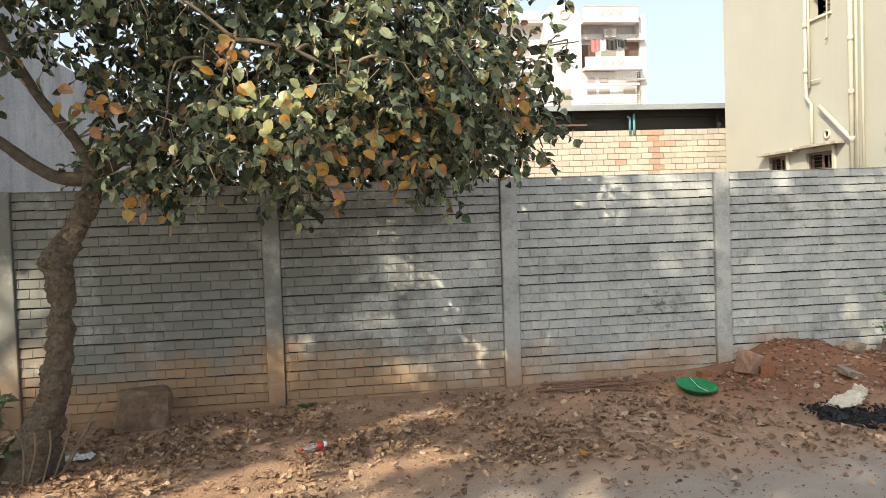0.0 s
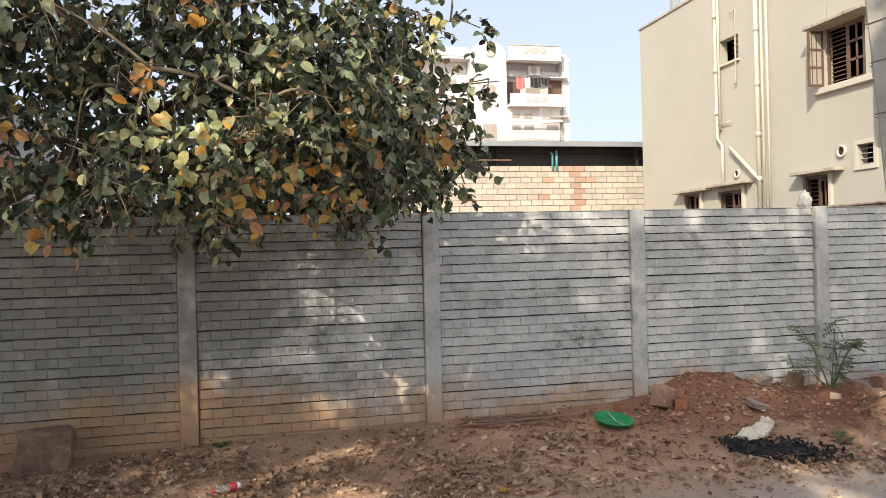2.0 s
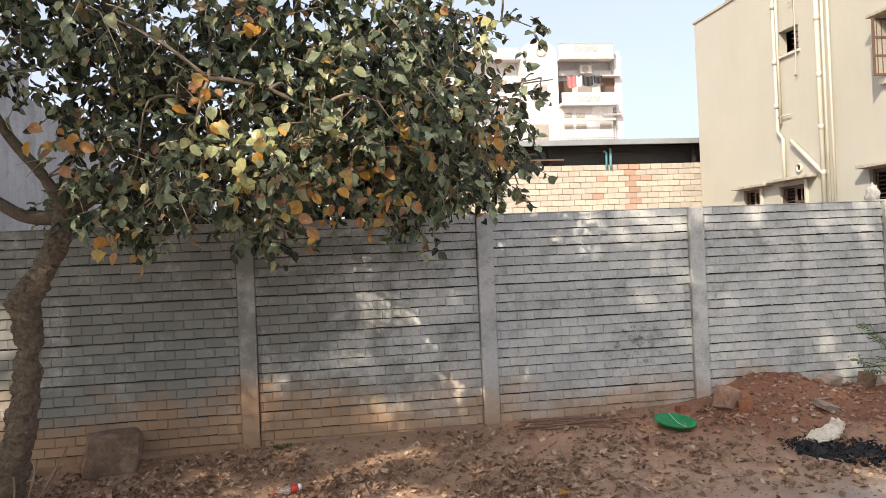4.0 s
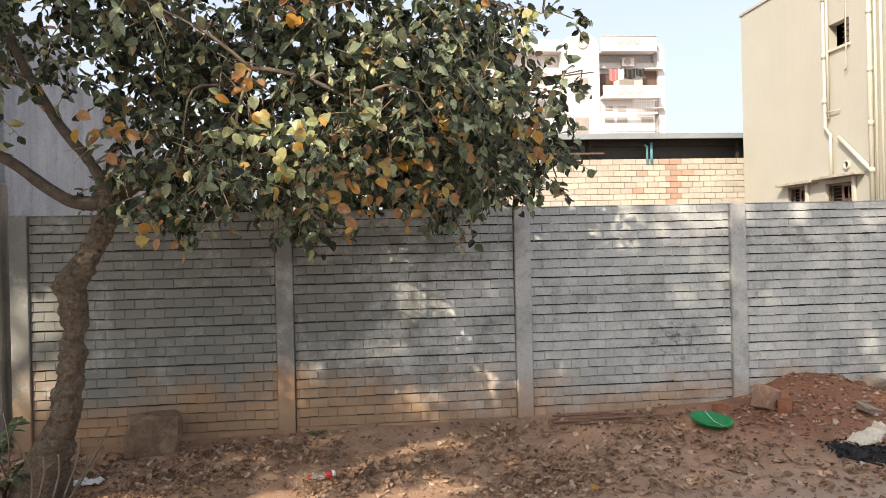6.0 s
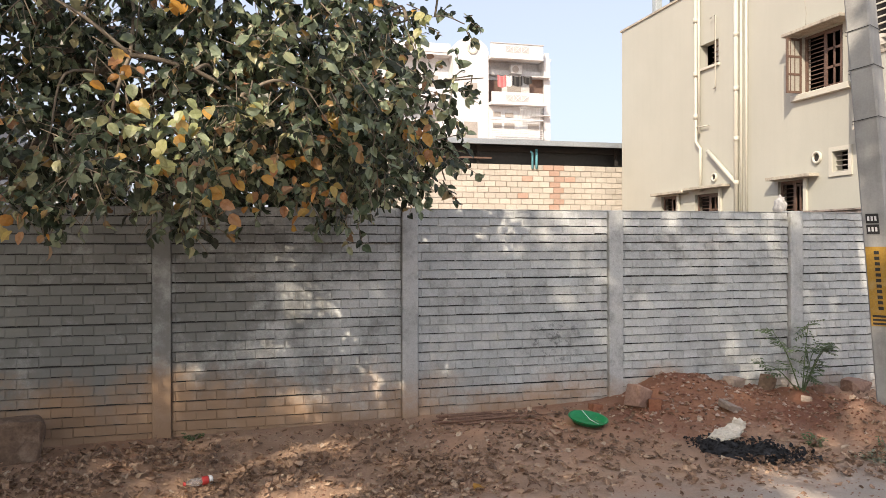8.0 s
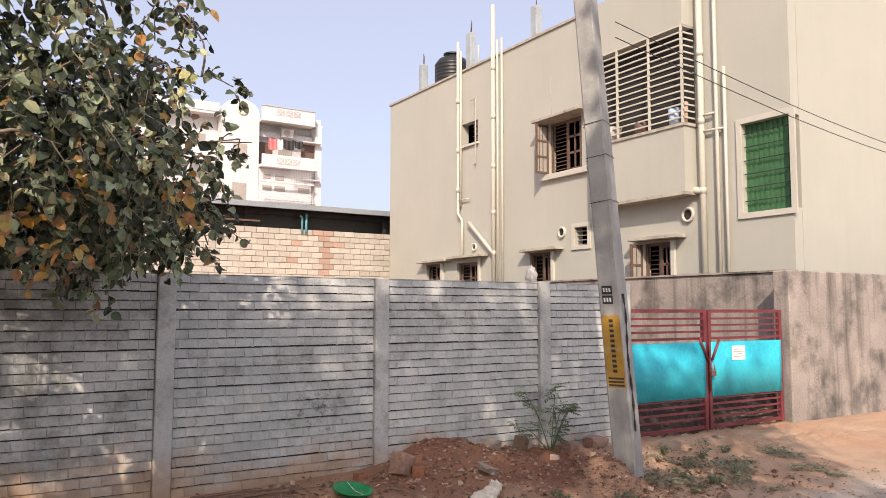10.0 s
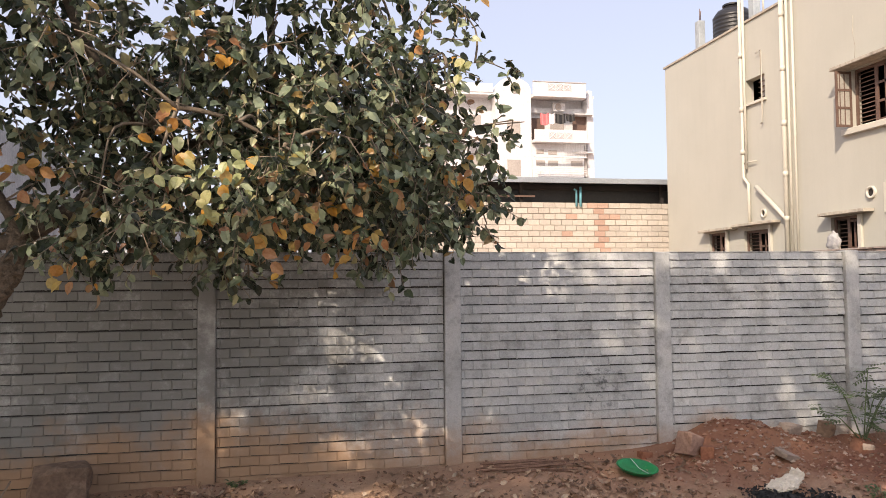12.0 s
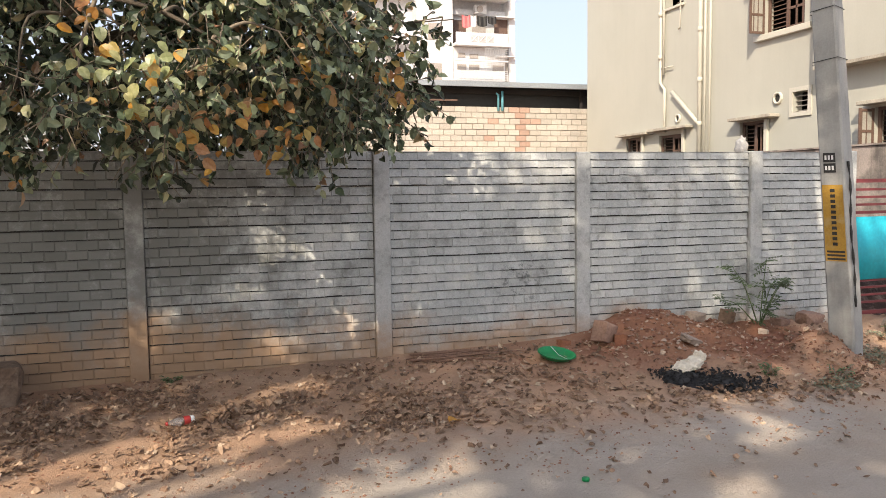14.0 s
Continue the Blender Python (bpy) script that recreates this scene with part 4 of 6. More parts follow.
# ---- electric pole ----
def build_pole():
    rows = [(0.0, 3.76, 0.205, 0.25), (1.0, 3.655, 0.198, 0.245), (2.5, 3.495, 0.182, 0.23), (4.0, 3.335, 0.166, 0.21), (8.0, 2.91, 0.13, 0.16)]
    p = thing("electric_pole", (3.68, -1.25, 0.0), "leaning grey concrete electric pole with painted yellow band", "pole")
    turn = radians(-62)
    fx, fy = Vector((math.cos(turn), math.sin(turn), 0)), Vector((-math.sin(turn), math.cos(turn), 0))

    def at(z, u, v):
        for (z0, x0, a0, b0), (z1, x1, a1, b1) in zip(rows, rows[1:]):
            if z0 <= z <= z1 or z < rows[0][0]:
                t = (z - z0) / (z1 - z0)
                x, a, b = x0 + (x1 - x0) * t, a0 + (a1 - a0) * t, b0 + (b1 - b0) * t
                break
        c = Vector((x, -1.22, z))
        return c + fx * u * a * 0.5 + fy * v * b * 0.5
    bm = bmesh.new()
    rings = []
    for z in (-0.4, 0.3, 0.7, 1.0, 1.6, 2.5, 3.2, 4.0, 8.0):
        zz = max(z, 0.0)
        ring = []
        for u, v in ((-1, -0.86), (-0.86, -1), (0.86, -1), (1, -0.86), (1, 0.86), (0.86, 1), (-0.86, 1), (-1, 0.86)):
            q = at(zz, u, v)
            q.z = z
            ring.append(bm.verts.new(q))
        rings.append(ring)
    for a, b in zip(rings, rings[1:]):
        for k in range(8):
            bm.faces.new((a[k], a[(k + 1) % 8], b[(k + 1) % 8], b[k]))
    bm.faces.new(rings[-1])
    part("shaft", bm, POLE, p)

    def patch(name, z0, z1, u0, u1, mat_, lift, label="", seg=6):
        bm = bmesh.new()
        prev = None
        for i in range(seg + 1):
            z = z0 + (z1 - z0) * i / seg
            row = []
            for off in (0.002, lift):
                row += [bm.verts.new(at(z, u0, -1.0) - fy * off), bm.verts.new(at(z, u1, -1.0) - fy * off)]
            if prev:
                bm.faces.new((prev[2], prev[3], row[3], row[2]))
                bm.faces.new((prev[0], prev[2], row[2], row[0]))
                bm.faces.new((prev[3], prev[1], row[1], row[3]))
            prev = row
        return part(name, bm, mat_, p, label)
    patch("painted_band", 0.93, 1.56, -0.84, 0.80, POLEYELLOW, 0.004, "worn yellow painted band")
    for k in range(11):
        z = 1.50 - k * 0.044
        patch("letter_bar", z, z + 0.026, -0.22, 0.16, BLACK, 0.006, seg=1)
    for k in range(3):
        patch("letter_bar", 0.94 + k * 0.03, 0.957 + k * 0.03, -0.7, 0.7, BLACK, 0.006, seg=1)
    for k in range(2):
        patch("number_plate", 1.66 + k * 0.085, 1.735 + k * 0.085, -0.62, 0.35, BLACK, 0.005, "small black painted plate", seg=1)
        for j in range(3):
            patch("letter_bar", 1.68 + k * 0.085, 1.715 + k * 0.085, -0.5 + j * 0.27, -0.34 + j * 0.27, PAPER, 0.007, seg=1)
    # wire turns and a cable down the side
    for z in (2.55, 2.95, 3.25):
        bm = bmesh.new()
        pts = [at(z + 0.03 * math.sin(k), u, v) + (fx * u + fy * v) * 0.006 for k, (u, v) in enumerate(((-1, -1), (1, -1), (1, 1), (-1, 1), (-1, -1)))]
        tube(bm, pts, 0.003, 5)
        part("wire_turn", bm, BLACK, p, "thin wire wound round the pole")
    bm = bmesh.new()
    tube(bm, [at(z, 1.0 + 0.05 * math.sin(z * 9), -0.5 + 0.12 * math.sin(z * 5)) + fx * 0.012 for z in np.linspace(0.55, 1.75, 22)], [0.008 + 0.005 * math.sin(k * 1.9) for k in range(22)], 6)
    part("cable_conduit", bm, BLACK, p, "frayed black cable")


build_pole()


# ---- precast boundary wall ----
BAYS = [(-3.875, -2.008), (-1.872, -0.067), (0.073, 1.815), (1.951, 3.716), (3.854, 4.885)]
POSTS = [-3.942, -1.94, 0.003, 1.883, 3.785, 4.955]
SEAMS = [1.885, 1.60, 1.295, 0.99, 0.685, 0.38, 0.075, -0.23]


def build_precast():
    w = thing("wall_precast", (0, 0.05, 0), "grey precast concrete panel wall moulded like brickwork", "wall", kind="structure")
    rnd = random.Random(5)
    for i, x in enumerate(POSTS):
        bm = bmesh.new()
        v = box(bm, x - 0.068, x + 0.068, -0.035, 0.10, -0.3, 1.888 + rnd.uniform(0, 0.012))
        bevelled(bm, 0.008, 2)
        lean = rnd.uniform(-0.004, 0.004)
        for q in bm.verts:
            q.co.x += lean * (q.co.z - 1.0)
            q.co.y += 0.0015 * noise.noise(q.co * 3)
        part("post", bm, PRECAST, w, "square precast concrete post")
    cache = {}

    def brick_mesh(length, kind):
        key = (round(length, 2), kind)
        if key not in cache:
            r = random.Random(kind * 91 + int(length * 100))
            a, lo, up = length / 2, 0.0298 + 0.0009 * (kind % 3), 0.0375
            bm = bmesh.new()
            j = lambda s: r.uniform(-s, s)
            e = min(0.014, length * 0.2)
            rim = [(-a, -lo - 0.0045), (-a + e + j(.006), -lo + j(.002)), (a - e + j(.006), -lo + j(.002)), (a, -lo - 0.0045), (a, up), (-a, up)]
            side = min(0.0050, length * 0.15)
            tuck = [(side, 0.005), (0.003, 0.001), (-0.003, 0.001), (-side, 0.005), (-side, -0.007), (side, -0.007)]
            back = [(x, 0, z) for x, z in rim]
            mid = [(x, -0.0165 if z < 0 else -0.0075, z) for x, z in rim]
            front = [(x + dx + j(.0016), (-0.0215 if z < 0 else -0.0125) + j(.0018), z + dz + j(.0026)) for (x, z), (dx, dz) in zip(rim, tuck)]
            vs = [[bm.verts.new(q) for q in ring] for ring in (back, mid, front)]
            for p, q in zip(vs, vs[1:]):
                for k in range(6):
                    bm.faces.new((p[k], p[(k + 1) % 6], q[(k + 1) % 6], q[k]))
            bm.faces.new(vs[-1])
            cache[key] = mesh_of("brick", bm, BRICKCAST)
        return cache[key]
    for b, (x0, x1) in enumerate(BAYS):
        for r, (zt, zb) in enumerate(zip(SEAMS, SEAMS[1:])):
            dy = rnd.uniform(-0.005, 0.005)
            bm = bmesh.new()
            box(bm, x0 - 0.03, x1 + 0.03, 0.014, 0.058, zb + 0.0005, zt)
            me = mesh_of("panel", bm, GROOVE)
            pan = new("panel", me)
            pan.parent = w
            pan.matrix_parent_inverse = Matrix.Translation(-Vector(w.location))
            pan.location = (0, dy, 0)
            if r == 0:
                cb = bmesh.new()
                box(cb, x0 - 0.03, x1 + 0.03, -0.004, 0.059, 1.8855, 1.891)
                part("coping", cb, PRECAST, w)
            if r == 6:
                continue
            pitch = (zt - zb) / 4
            for c in range(4):
                zc = zb + 0.004 + (pitch - 0.0012) * (c + 0.5)
                x = x0 - (0.045 if (c % 2) else 0.120)
                while x < x1:
                    a, e = max(x, x0 + 0.002), min(x + 0.150, x1 - 0.002)
                    if e - a > 0.02:
                        o = new("brick", brick_mesh(e - a, rnd.randrange(7)))
                        o.parent = pan
                        o.location = ((a + e) / 2, 0.0145, zc + rnd.uniform(-0.0022, 0.0022))
                        if r == 0:
                            o.scale = (1, 1, 0.93)
                        o.rotation_euler = (rnd.uniform(-0.012, 0.012), 0, rnd.uniform(-0.008, 0.008))
                    x += 0.150


def build_blocks():
    rnd = random.Random(8)
    y0, top, bh, bl = 16.5, 4.13, 0.18, 0.365
    cache = {}
    for r in range(13):
        z = top - bh * (r + 0.5)
        x = 2.0 + (bl / 2 if r % 2 else 0) + rnd.uniform(-0.05, 0.05)
        while x < 11.2:
            red = (abs(x - 8.45) < 0.13) or rnd.random() < 0.02 + 0.14 * math.exp(-((x - 8.4) / 0.9) ** 2)
            key = (red, rnd.randrange(3))
            if key not in cache:
                bm = bmesh.new()
                box(bm, -bl / 2 + 0.007, bl / 2 - 0.007, -0.022 - 0.006 * key[1], 0.0, -bh / 2 + 0.007, bh / 2 - 0.007)
                bevelled(bm, 0.006)
                cache[key] = mesh_of("block", bm, REDBLOCK if red else BLOCK)
            o = new("block", cache[key])
            o.parent = SHED
            o.location = Vector((x, y0 + 0.019, z)) - Vector(SHED.location)
            x += bl


# ---- foliage helpers ----
def leaf_block(pos, along, up, length, width, droop, fold):
    """Vertices and faces of many small folded leaves at once; each is one island."""
    n = len(pos)
    along = along / np.linalg.norm(along, axis=1, keepdims=True)
    side = np.cross(up, along)
    side /= np.maximum(np.linalg.norm(side, axis=1, keepdims=True), 1e-6)
    nor = np.cross(along, side)
    shape = ((0, 0), (0.13, 0.31), (0.16, 0), (0.13, -0.31), (0.42, 0.5), (0.45, 0), (0.42, -0.5), (0.77, 0.34), (0.79, 0), (0.77, -0.34), (1, 0))
    out = np.zeros((n, 11, 3))
    for k, (u, v) in enumerate(shape):
        lift = fold * abs(v) - droop * u * u
        out[:, k] = pos + along * (u * length)[:, None] + side * (v * width)[:, None] + nor * (lift * length)[:, None]
    one = ((0, 2, 1), (0, 3, 2), (1, 2, 5, 4), (2, 3, 6, 5), (4, 5, 8, 7), (5, 6, 9, 8), (7, 8, 10), (8, 9, 10))
    faces = [tuple(11 * i + j for j in f) for i in range(n) for f in one]
    return out.reshape(-1, 3), faces


def leaf_mesh(name, material, *args, crumple=0.0):
    v, f = leaf_block(*args)
    if crumple:
        v = v + np.random.default_rng(77).normal(size=v.shape) * (np.repeat(args[3], 11) * crumple)[:, None]
    me = bpy.data.meshes.new(name)
    me.from_pydata(v.tolist(), [], f)
    me.materials.append(material)
    return me


def twig_foliage(rng, centres, per_area, leaves, size, hang=0.45, light=(-0.35, -0.6, 0.7)):
    """Twigs with alternate leaves in rounded clusters. Returns twig lines and the leaf arrays."""
    twigs, P, A, U, S = [], [], [], [], []
    for cx, cy, cz, r in centres:
        for _ in range(max(3, int(per_area * r * r))):
            d = rng.normal(size=3)
            d /= np.linalg.norm(d)
            q = np.array((cx, cy, cz)) + d * r * np.array((1.0, 1.15, 0.85)) * rng.uniform(0.35, 1.0)
            go = d * 0.7 + rng.normal(size=3) * 0.5 + np.array((0, -0.1, -hang))
            go /= np.linalg.norm(go)
            ln = rng.uniform(0.16, 0.34) * (0.6 + r)
            pts = [q + go * ln * t + np.array((0, 0, -0.10 * ln * t * t)) for t in (0, 0.35, 0.7, 1.0)]
            twigs.append(pts)
            for k in range(leaves):
                t = (k + 0.6) / leaves
                p = q + go * ln * t + np.array((0, 0, -0.10 * ln * t * t))
                a = go * 0.35 + rng.normal(size=3) * 0.65 + np.array((0, 0, -hang * 0.9))
                u = np.array(light) + rng.normal(size=3) * 0.8
                P.append(p); A.append(a); U.append(u); S.append(size * rng.uniform(0.55, 1.45))
    return twigs, np.array(P), np.array(A), np.array(U), np.array(S)


def twig_mesh(bm, lines, r0, r1):
    for pts in lines:
        tube(bm, pts, [r0 + (r1 - r0) * i / (len(pts) - 1) for i in range(len(pts))], 4, False)


def smooth_path(pts, n=6):
    pts = [Vector(p) for p in pts]
    out = []
    for i in range(len(pts) - 1):
        p0, p1, p2, p3 = pts[max(i - 1, 0)], pts[i], pts[i + 1], pts[min(i + 2, len(pts) - 1)]
        for k in range(n):
            t = k / n
            out.append(0.5 * ((2 * p1) + (p2 - p0) * t + (2 * p0 - 5 * p1 + 4 * p2 - p3) * t * t + (3 * p1 - p0 - 3 * p2 + p3) * t ** 3))
    return out + [pts[-1]]


def limb_bm(pts, radii, n=8, rough=0.012, per=6):
    line = smooth_path(pts, per)
    rad = []
    for i in range(len(line)):
        u = i / (len(line) - 1) * (len(radii) - 1)
        k = min(int(u), len(radii) - 2)
        rad.append(radii[k] + (radii[k + 1] - radii[k]) * (u - k))
    bm = bmesh.new()
    tube(bm, line, rad, n)
    for v in bm.verts:
        v.co += Vector((noise.noise(v.co * 9), noise.noise(v.co * 9 + Vector((5, 1, 2))), 0)) * rough + Vector((noise.noise(v.co * 31), noise.noise(v.co * 31 + Vector((3, 7, 2))), 0)) * rough * 0.6
        v.co += Vector((noise.noise(Vector((v.co.x * 70, v.co.y * 70, v.co.z * 26))), noise.noise(Vector((v.co.x * 70 + 9, v.co.y * 70, v.co.z * 26))), 0)) * rough * 0.35
    return bm


# ---- the tree by the wall ----
CLUSTERS = {
    "low": [(-2.53, -1.50, 1.84, 0.19), (-2.09, -1.60, 2.08, 0.30), (-1.71, -1.00, 1.87, 0.21), (-1.53, -1.70, 2.14, 0.32), (-1.07, -1.50, 2.16, 0.32), (-0.67, -0.80, 1.90, 0.19), (-0.52, -1.30, 2.19, 0.33), (-0.15, -1.00, 2.22, 0.27), (0.06, -0.90, 2.09, 0.15)],
    "mid": [(-0.10, -1.00, 2.62, 0.26), (-0.53, -1.40, 2.58, 0.35), (-0.99, -1.70, 2.50, 0.34), (-1.49, -1.50, 2.56, 0.36), (-2.02, -1.20, 2.48, 0.28), (-2.38, -1.50, 2.26, 0.24), (-1.18, -0.60, 2.50, 0.40), (0.16, -1.20, 2.74, 0.10)],
    "top": [(-0.40, -1.10, 3.15, 0.27), (-0.97, -1.50, 3.06, 0.34), (-1.45, -1.20, 3.20, 0.38), (-2.02, -1.40, 3.14, 0.35), (-2.48, -1.70, 3.00, 0.29), (0.18, -1.00, 3.16, 0.10), (-0.23, -1.10, 3.59, 0.17), (-0.82, -1.40, 3.60, 0.29)],
    "high": [(-1.35, -1.30, 3.81, 0.39), (-2.00, -1.20, 3.85, 0.45), (-2.62, -1.50, 3.72, 0.42), (-1.20, -1.20, 4.60, 0.55), (-1.99, -1.30, 4.64, 0.69), (-3.00, -1.20, 4.60, 0.60)],
    # clusters added above the view to keep skylight off the left bays
    "over": [(-5.2, -3.0, 4.2, 0.9), (-4.6, -4.0, 4.4, 0.9), (-4.2, -3.4, 4.3, 0.8), (-4.0, -2.2, 4.4, 0.7), (-3.1, -2.6, 4.6, 0.7), (-5.0, -1.8, 4.1, 0.7), (-2.1, -2.4, 4.9, 0.65), (-4.6, -0.4, 4.3, 0.8)],
    "inner": [(-2.86, -0.80, 2.70, 0.22), (-2.45, -0.70, 2.92, 0.24), (-3.02, -0.80, 3.11, 0.26), (-3.49, -0.70, 2.98, 0.20), (-2.66, -0.50, 3.54, 0.34), (-3.35, -0.80, 3.65, 0.32), (-3.37, -1.60, 2.66, 0.13)],
    "left": [(-3.30, -1.30, 3.35, 0.26), (-3.65, -1.40, 3.40, 0.26), (-2.95, -1.20, 3.30, 0.28), (-3.08, -1.40, 3.14, 0.29), (-3.47, -1.60, 3.03, 0.24), (-3.51, -1.70, 2.41, 0.13), (-3.48, -1.50, 1.93, 0.09), (-2.95, -1.50, 2.73, 0.19), (-3.90, -1.20, 3.70, 0.45), (-4.22, -1.50, 2.92, 0.33), (-2.76, -1.50, 2.18, 0.16)],
    "fill": [(-2.70, -0.90, 2.66, 0.24), (-2.40, -0.80, 2.88, 0.26), (-2.62, -1.00, 2.36, 0.25), (-2.36, -0.75, 2.42, 0.28), (-2.44, -1.20, 2.10, 0.22), (-2.62, -1.40, 1.96, 0.15), (-2.46, -1.50, 1.77, 0.12),
             (-2.80, -1.30, 2.14, 0.14), (-2.06, -1.30, 2.12, 0.24), (-1.77, -1.00, 1.74, 0.13), (-1.58, -1.00, 1.72, 0.14), (-0.64, -0.90, 1.79, 0.11), (-2.7, -0.5, 3.1, 0.35)],
    "core": [(-1.80, -1.30, 2.50, 0.38), (-1.20, -1.30, 2.42, 0.38), (-0.70, -1.20, 2.45, 0.34), (-1.60, -1.25, 2.95, 0.34), (-1.00, -1.30, 2.90, 0.34), (-0.45, -1.10, 2.80, 0.22), (-2.20, -1.20, 2.80, 0.30), (-1.3, -1.4, 2.15, 0.26)],
    "hedge": [(-3.3, 0.7, 2.15, 0.32), (-2.8, 0.6, 2.2, 0.34), (-2.2, 0.65, 2.15, 0.34), (-1.7, 0.6, 2.1, 0.34), (-1.2, 0.65, 2.15, 0.34), (-0.7, 0.6, 2.1, 0.32), (-0.3, 0.6, 2.1, 0.25), (0.0, 0.55, 2.05, 0.16)],
    "back": [(-1.55, 0.50, 2.34, 0.43), (-0.81, 0.60, 2.31, 0.44), (-0.23, 0.40, 2.39, 0.37), (-2.34, 0.40, 2.39, 0.37), (-0.91, 0.10, 2.99, 0.50), (-2.05, 0.20, 3.33, 0.38), (-0.41, 0.10, 3.36, 0.40), (-1.47, -0.30, 2.78, 0.42), (-0.69, -0.20, 2.56, 0.41)],
}


# holes left in the crowns to throw chosen sun patches on the wall
GAPS = [(-1.02, 1.52, 0.10, 0.08), (-0.92, 1.17, 0.16, 0.17), (-0.72, 1.13, 0.12, 0.09), (-1.18, 0.78, 0.24, 0.08), (-0.25, 1.20, 0.07, 0.10), (-0.95, 0.36, 0.22, 0.07), (-1.75, 0.62, 0.10, 0.12),
        (-2.95, 1.02, 0.14, 0.08), (-2.62, 1.0, 0.07, 0.08), (-3.82, 0.85, 0.28, 0.42), (0.72, 0.98, 0.10, 0.06), (3.3, 0.45, 0.15, 0.07), (3.9, 0.9, 0.05, 0.22)]
# sun flecks on the verge and the road: x, y on the earth, half widths, thrown on to the plane of the wall
FLECKS = [(-0.83, -0.56, 0.24, 0.14), (-1.0, -1.45, 0.30, 0.18), (-2.2, -1.5, 0.4, 0.2), (-1.8, -2.05, 0.45, 0.25), (-0.5, -2.6, 0.4, 0.25), (-2.9, -1.9, 0.4, 0.3), (-1.3, -2.9, 0.5, 0.3),
          (2.05, -1.95, 0.17, 0.2), (1.9, -2.45, 0.2, 0.24), (1.15, -3.15, 0.14, 0.14), (4.6, -0.6, 0.35, 0.2), (-3.9, -0.9, 0.2, 0.3), (-3.3, -1.6, 0.4, 0.35), (-3.7, -0.5, 0.35, 0.2), (-2.5, -2.3, 0.5, 0.3), (4.1, -0.25, 0.25, 0.1)]
GAPS += [(x - 0.735 * y, 0.06 + 0.912 * y, rx, ry * 0.912) for x, y, rx, ry in FLECKS]


SPRAYS = [(-1.92, -1.95, 2.30, 12, "pale"), (-1.61, -1.95, 2.30, 10, "pale"), (-1.71, -1.95, 2.16, 9, "pale"), (-1.45, -1.95, 1.90, 8, "orange"), (-1.32, -1.75, 1.82, 6, "orange"), (-1.20, -1.95, 2.05, 3, "orange"),
          (-0.82, -1.70, 2.25, 9, "orange"), (-0.14, -1.35, 2.20, 4, "orange"), (-0.24, -1.40, 2.40, 8, "orange"), (-2.45, -1.72, 1.72, 6, "orange"), (-2.87, -1.50, 2.30, 5, "orange"), (-2.68, -1.50, 2.30, 4, "orange"),
          (-0.40, -1.40, 2.69, 7, "orange"), (-0.86, -1.65, 1.90, 6, "orange"), (-1.02, -1.55, 1.79, 3, "orange"), (-1.93, -1.75, 2.59, 5, "orange"), (-1.76, -1.85, 2.02, 8, "pale"), (-0.70, -1.65, 2.33, 7, "pale"),
          (-1.02, -1.6, 2.11, 5, "orange"), (-1.3, -1.9, 2.35, 5, "pale"), (-0.5, -1.6, 2.45, 5, "pale"), (-0.55, -1.4, 3.2, 5, "orange"), (-1.7, -1.7, 3.0, 4, "orange"), (-0.2, -1.3, 3.05, 4, "pale")]


def sun_spot(P):
    """Where the sun throws each leaf's shadow on the wall plane."""
    far = P[:, 1] / SUN_DIR.y
    return P[:, 0] - SUN_DIR.x * far, P[:, 2] - SUN_DIR.z * far


def open_gaps(P, size):
    """False for leaves that would close the ragged gaps through which the sun reaches the wall."""
    wx, wz = sun_spot(P)
    keep = np.ones(len(P), bool)
    for gx, gz, rx, rz in GAPS:
        edge = np.array([0.5 * noise.noise(Vector((a * 7, b * 7, gx))) for a, b in zip(wx, wz)])
        keep &= ((wx - gx) / rx) ** 2 + ((wz - gz) / rz) ** 2 > size + edge
    return keep


